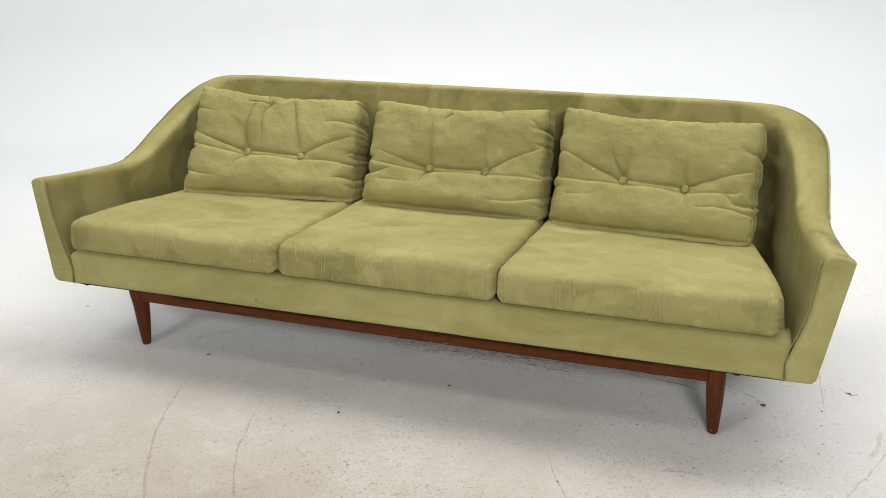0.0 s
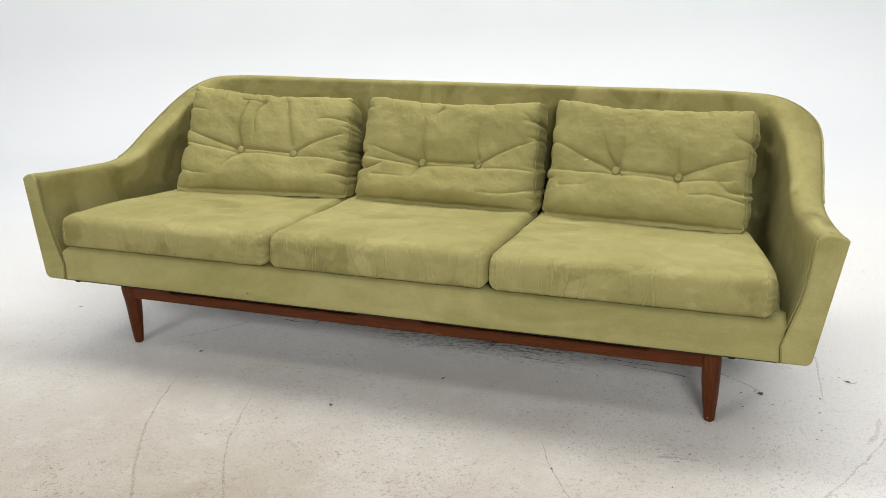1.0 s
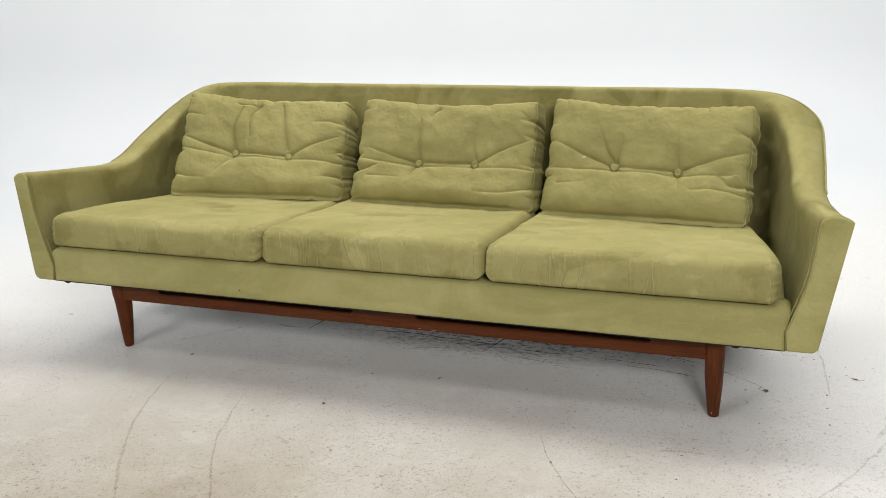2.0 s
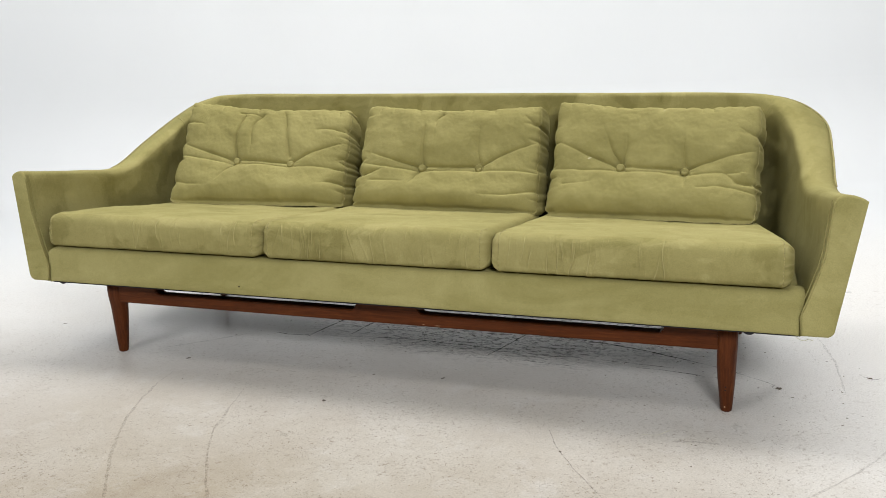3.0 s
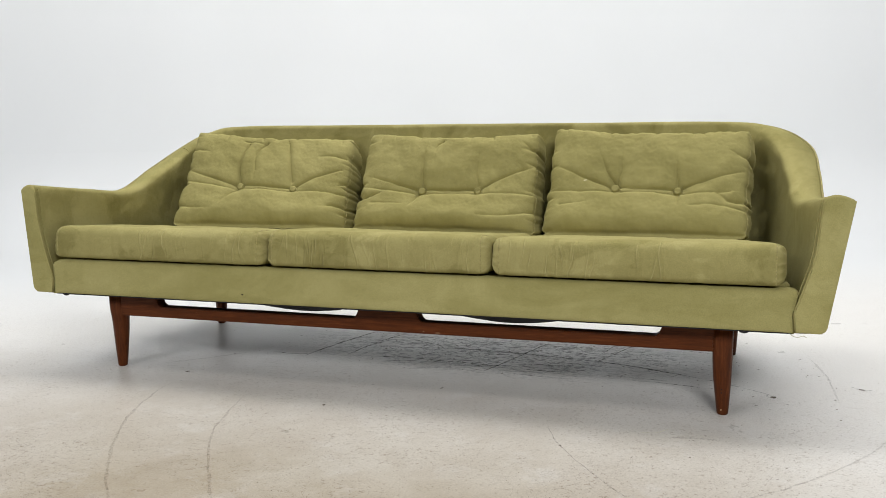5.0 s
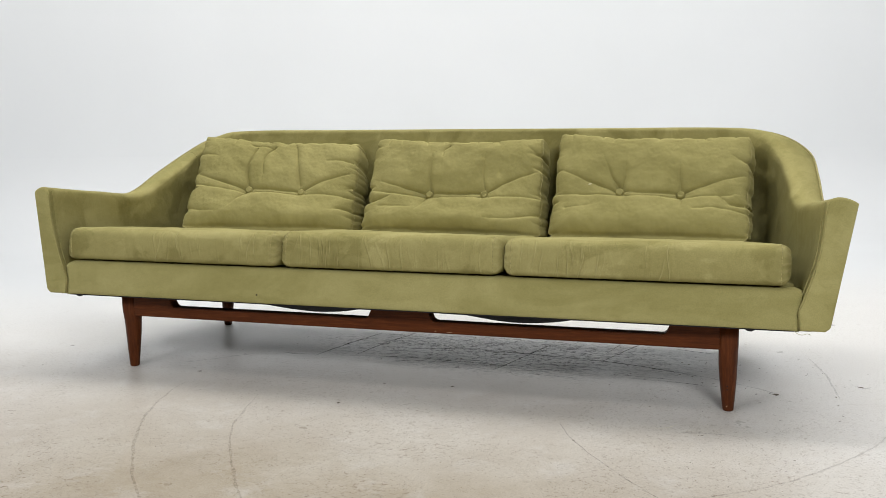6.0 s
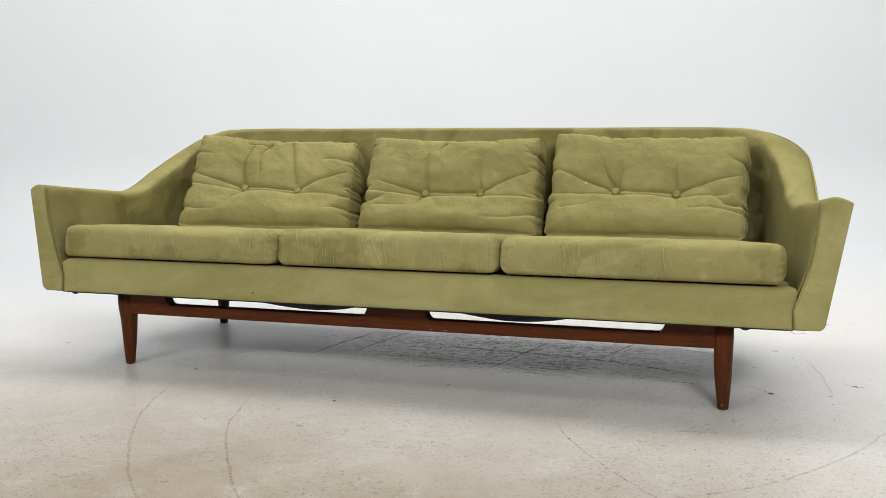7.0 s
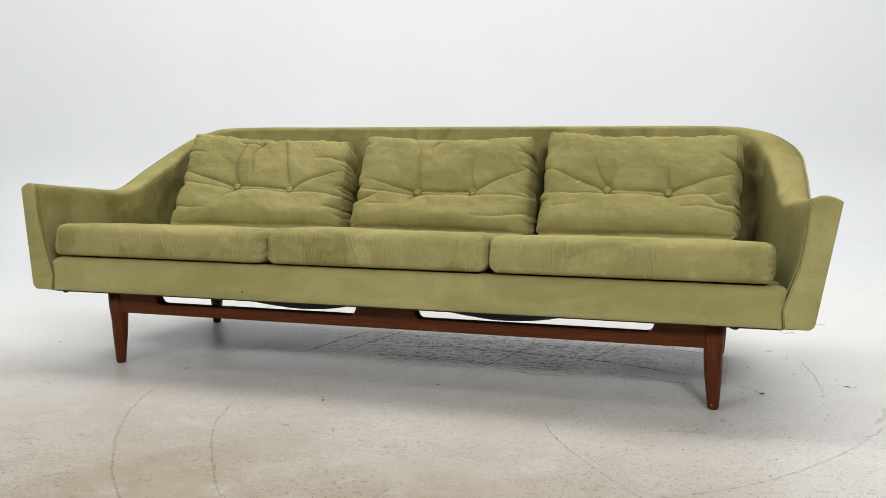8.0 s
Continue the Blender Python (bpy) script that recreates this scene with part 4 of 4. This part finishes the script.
ribbon("scuff_mark", [(-0.65, -0.12), (-0.63, -0.25), (-0.58, -0.42), (-0.48, -0.62), (-0.33, -0.84), (-0.1, -1.08)], 0.011, SCUFF_TAN, "tan curved rubbed streak")
ribbon("scuff_mark", [(-0.37, -0.20), (-0.30, -0.46), (-0.18, -0.68), (-0.05, -0.87), (0.15, -1.1)], 0.009, SCUFF_TAN, "faint curved rubbed streak")
ribbon("scuff_mark", [(1.38, 0.1), (1.31, -0.06), (1.21, -0.25), (1.11, -0.39), (1.01, -0.50), (0.88, -0.60), (0.6, -0.76)], 0.008, SCUFF_TAN, "tan curved rubbed streak")
ribbon("scuff_mark", [(1.15, 0.62), (1.17, 0.52), (1.19, 0.39), (1.20, 0.18)], 0.010, SCUFF_TAN, "tan curved rubbed streak")
ribbon("crack", [(0.50, -0.22), (0.56, -0.35), (0.62, -0.44), (0.71, -0.56), (0.80, -0.66), (0.95, -0.80)], 0.005, CRACK_FINE, "fine hair crack")
ribbon("scratch", [(-0.15, 0.42), (0.06, 0.46), (0.25, 0.45), (0.44, 0.43), (0.63, 0.39), (0.84, 0.31)], 0.0050, SCRATCH_DARK, "dark scratch", ragged=1.6)
ribbon("scratch", [(-0.19, 0.30), (-0.05, 0.31), (0.22, 0.29)], 0.0044, SCRATCH_DARK, "dark scratch", ragged=1.6)
ribbon("scratch", [(-0.40, 0.25), (-0.35, 0.45), (-0.29, 0.62)], 0.0050, SCRATCH_DARK, "dark scratch", ragged=1.6)
ribbon("scratch", [(-0.27, 0.30), (-0.23, 0.48), (-0.17, 0.66)], 0.0039, SCRATCH_DARK, "dark scratch", ragged=1.6)
ribbon("scratch", [(0.21, 0.22), (0.27, 0.40), (0.33, 0.60)], 0.0039, SCRATCH_DARK, "dark scratch", ragged=1.6)
ribbon("scratch", [(0.52, 0.40), (0.58, 0.56), (0.62, 0.66)], 0.0033, SCRATCH_DARK, "dark scratch", ragged=1.6)
strokes = random.Random(12)
for _ in range(30):     # fine scores that furniture has left under the sofa
    x, y = strokes.uniform(-0.45, 0.75), strokes.uniform(0.16, 0.66)
    if strokes.random() < 0.6:
        dx, dy = strokes.uniform(0.04, 0.26), strokes.uniform(-0.05, 0.03)
    else:
        dx, dy = strokes.uniform(0.02, 0.05), strokes.uniform(0.08, 0.20)
    ribbon("scratch", [(x, y), (x + dx * 0.5, y + dy * 0.5 + strokes.uniform(-0.008, 0.008)), (x + dx, y + dy)], strokes.uniform(0.0012, 0.0030), SCRATCH_DARK, "dark scratch", 40, ragged=1.8)
ribbon("crack", [(0.84, 0.31), (0.95, 0.25), (1.01, 0.21), (1.04, 0.18)], 0.006, CRACK_FINE, "fine hair crack")
ribbon("crack", [(-1.76, 0.30), (-1.70, 0.60), (-1.64, 0.85)], 0.005, SCUFF_FAINT, "fine hair crack")


ribbon("scuff_mark", [(0.80, -0.215), (0.85, -0.205), (0.91, -0.205)], 0.020, SCUFF_TAN, "brown smudge", 20)
ribbon("scuff_mark", [(1.30, -0.02), (1.33, 0.05), (1.34, 0.12)], 0.022, SCUFF_TAN, "brown smudge", 20)
ribbon("scratch", [(1.245, 0.335), (1.265, 0.305), (1.285, 0.30), (1.30, 0.315)], 0.006, CRACK_FINE, "short dark scratch", 20)
ribbon("scratch", [(1.025, 0.20), (1.020, 0.178), (1.035, 0.165), (1.05, 0.175)], 0.006, CRACK_FINE, "short curled scratch", 20)
ribbon("scratch", [(-0.52, 0.27), (-0.46, 0.265), (-0.40, 0.275)], 0.0039, SCRATCH_DARK, "dark scratch", ragged=1.6)
ribbon("scratch", [(-0.80, 0.05), (-0.68, 0.16), (-0.60, 0.24)], 0.010, SCUFF_TAN, "faint scratch", 30)
ribbon("scratch", [(0.72, -0.195), (0.76, -0.188), (0.79, -0.15)], 0.004, PALE_THREAD, "short pale scratch", 20)


def scatter(name, spots, material, label, category, seed):
    """Low, uneven flakes and splinters lying on the floor: across, along and size of each."""
    rand = random.Random(seed)
    bm = bmesh.new()
    for x, y, r in spots:
        turn, n = rand.gauss(0.15, 1.0), rand.randint(5, 8)
        long = rand.uniform(0.8, 2.4) if r < 0.0065 else 1.4
        ring = []
        for k in range(n):
            a = 2 * math.pi * k / n
            q = r * rand.uniform(0.35, 1.15)
            px, py = q * long * math.cos(a), q * math.sin(a)
            ring.append(bm.verts.new((x + px * math.cos(turn) - py * math.sin(turn), y + px * math.sin(turn) + py * math.cos(turn), 0.0005)))
        peak = bm.verts.new((x, y, 0.0006 + r * 0.12))
        for k in range(n):
            bm.faces.new((ring[k], ring[(k + 1) % n], peak))
    bmesh.ops.recalc_face_normals(bm, faces=bm.faces)
    tagged(part(name, bm, material, None, "", False), label, category, "", "stuff")


pick = random.Random(4)


def drift(count, centre, spread, low, high, lump=7.0):
    """Places of flakes that gather in lumps: many small ones, few large."""
    out = []
    while len(out) < count:
        x, y = pick.gauss(centre[0], spread[0]), pick.gauss(centre[1], spread[1])
        if soft(x, y, 1.7, lump) + 0.5 * soft(x, y, 4.1, lump * 3) > pick.uniform(-0.55, 0.60):
            out.append((x, y, low + (high - low) * pick.random() ** 3))
    return out


chips = [(-1.285, 0.177, 0.0072), (-0.668, -0.008, 0.0072), (1.038, 0.176, 0.0085), (1.272, 0.309, 0.0075), (0.142, 0.025, 0.005), (-0.117, -0.204, 0.0068), (0.552, -0.336, 0.005)]
chips += drift(300, (0.3, -0.2), (0.9, 0.6), 0.0005, 0.0028)
chips += drift(900, (0.25, 0.42), (0.42, 0.15), 0.0006, 0.0034)
chips += drift(120, (1.05, 0.15), (0.30, 0.30), 0.0006, 0.0030)
chips += drift(160, (0.45, -0.62), (0.55, 0.30), 0.0004, 0.0016)
scatter("floor_grit", chips, SPECK, "dark grit and paint chips on the floor", "grit", 4)
grains = drift(2600, (0.30, -0.58), (0.55, 0.30), 0.0004, 0.0018, 5.0)
scatter("floor_dust", grains, DUST, "fine brown dust grains on the floor", "dust", 9)
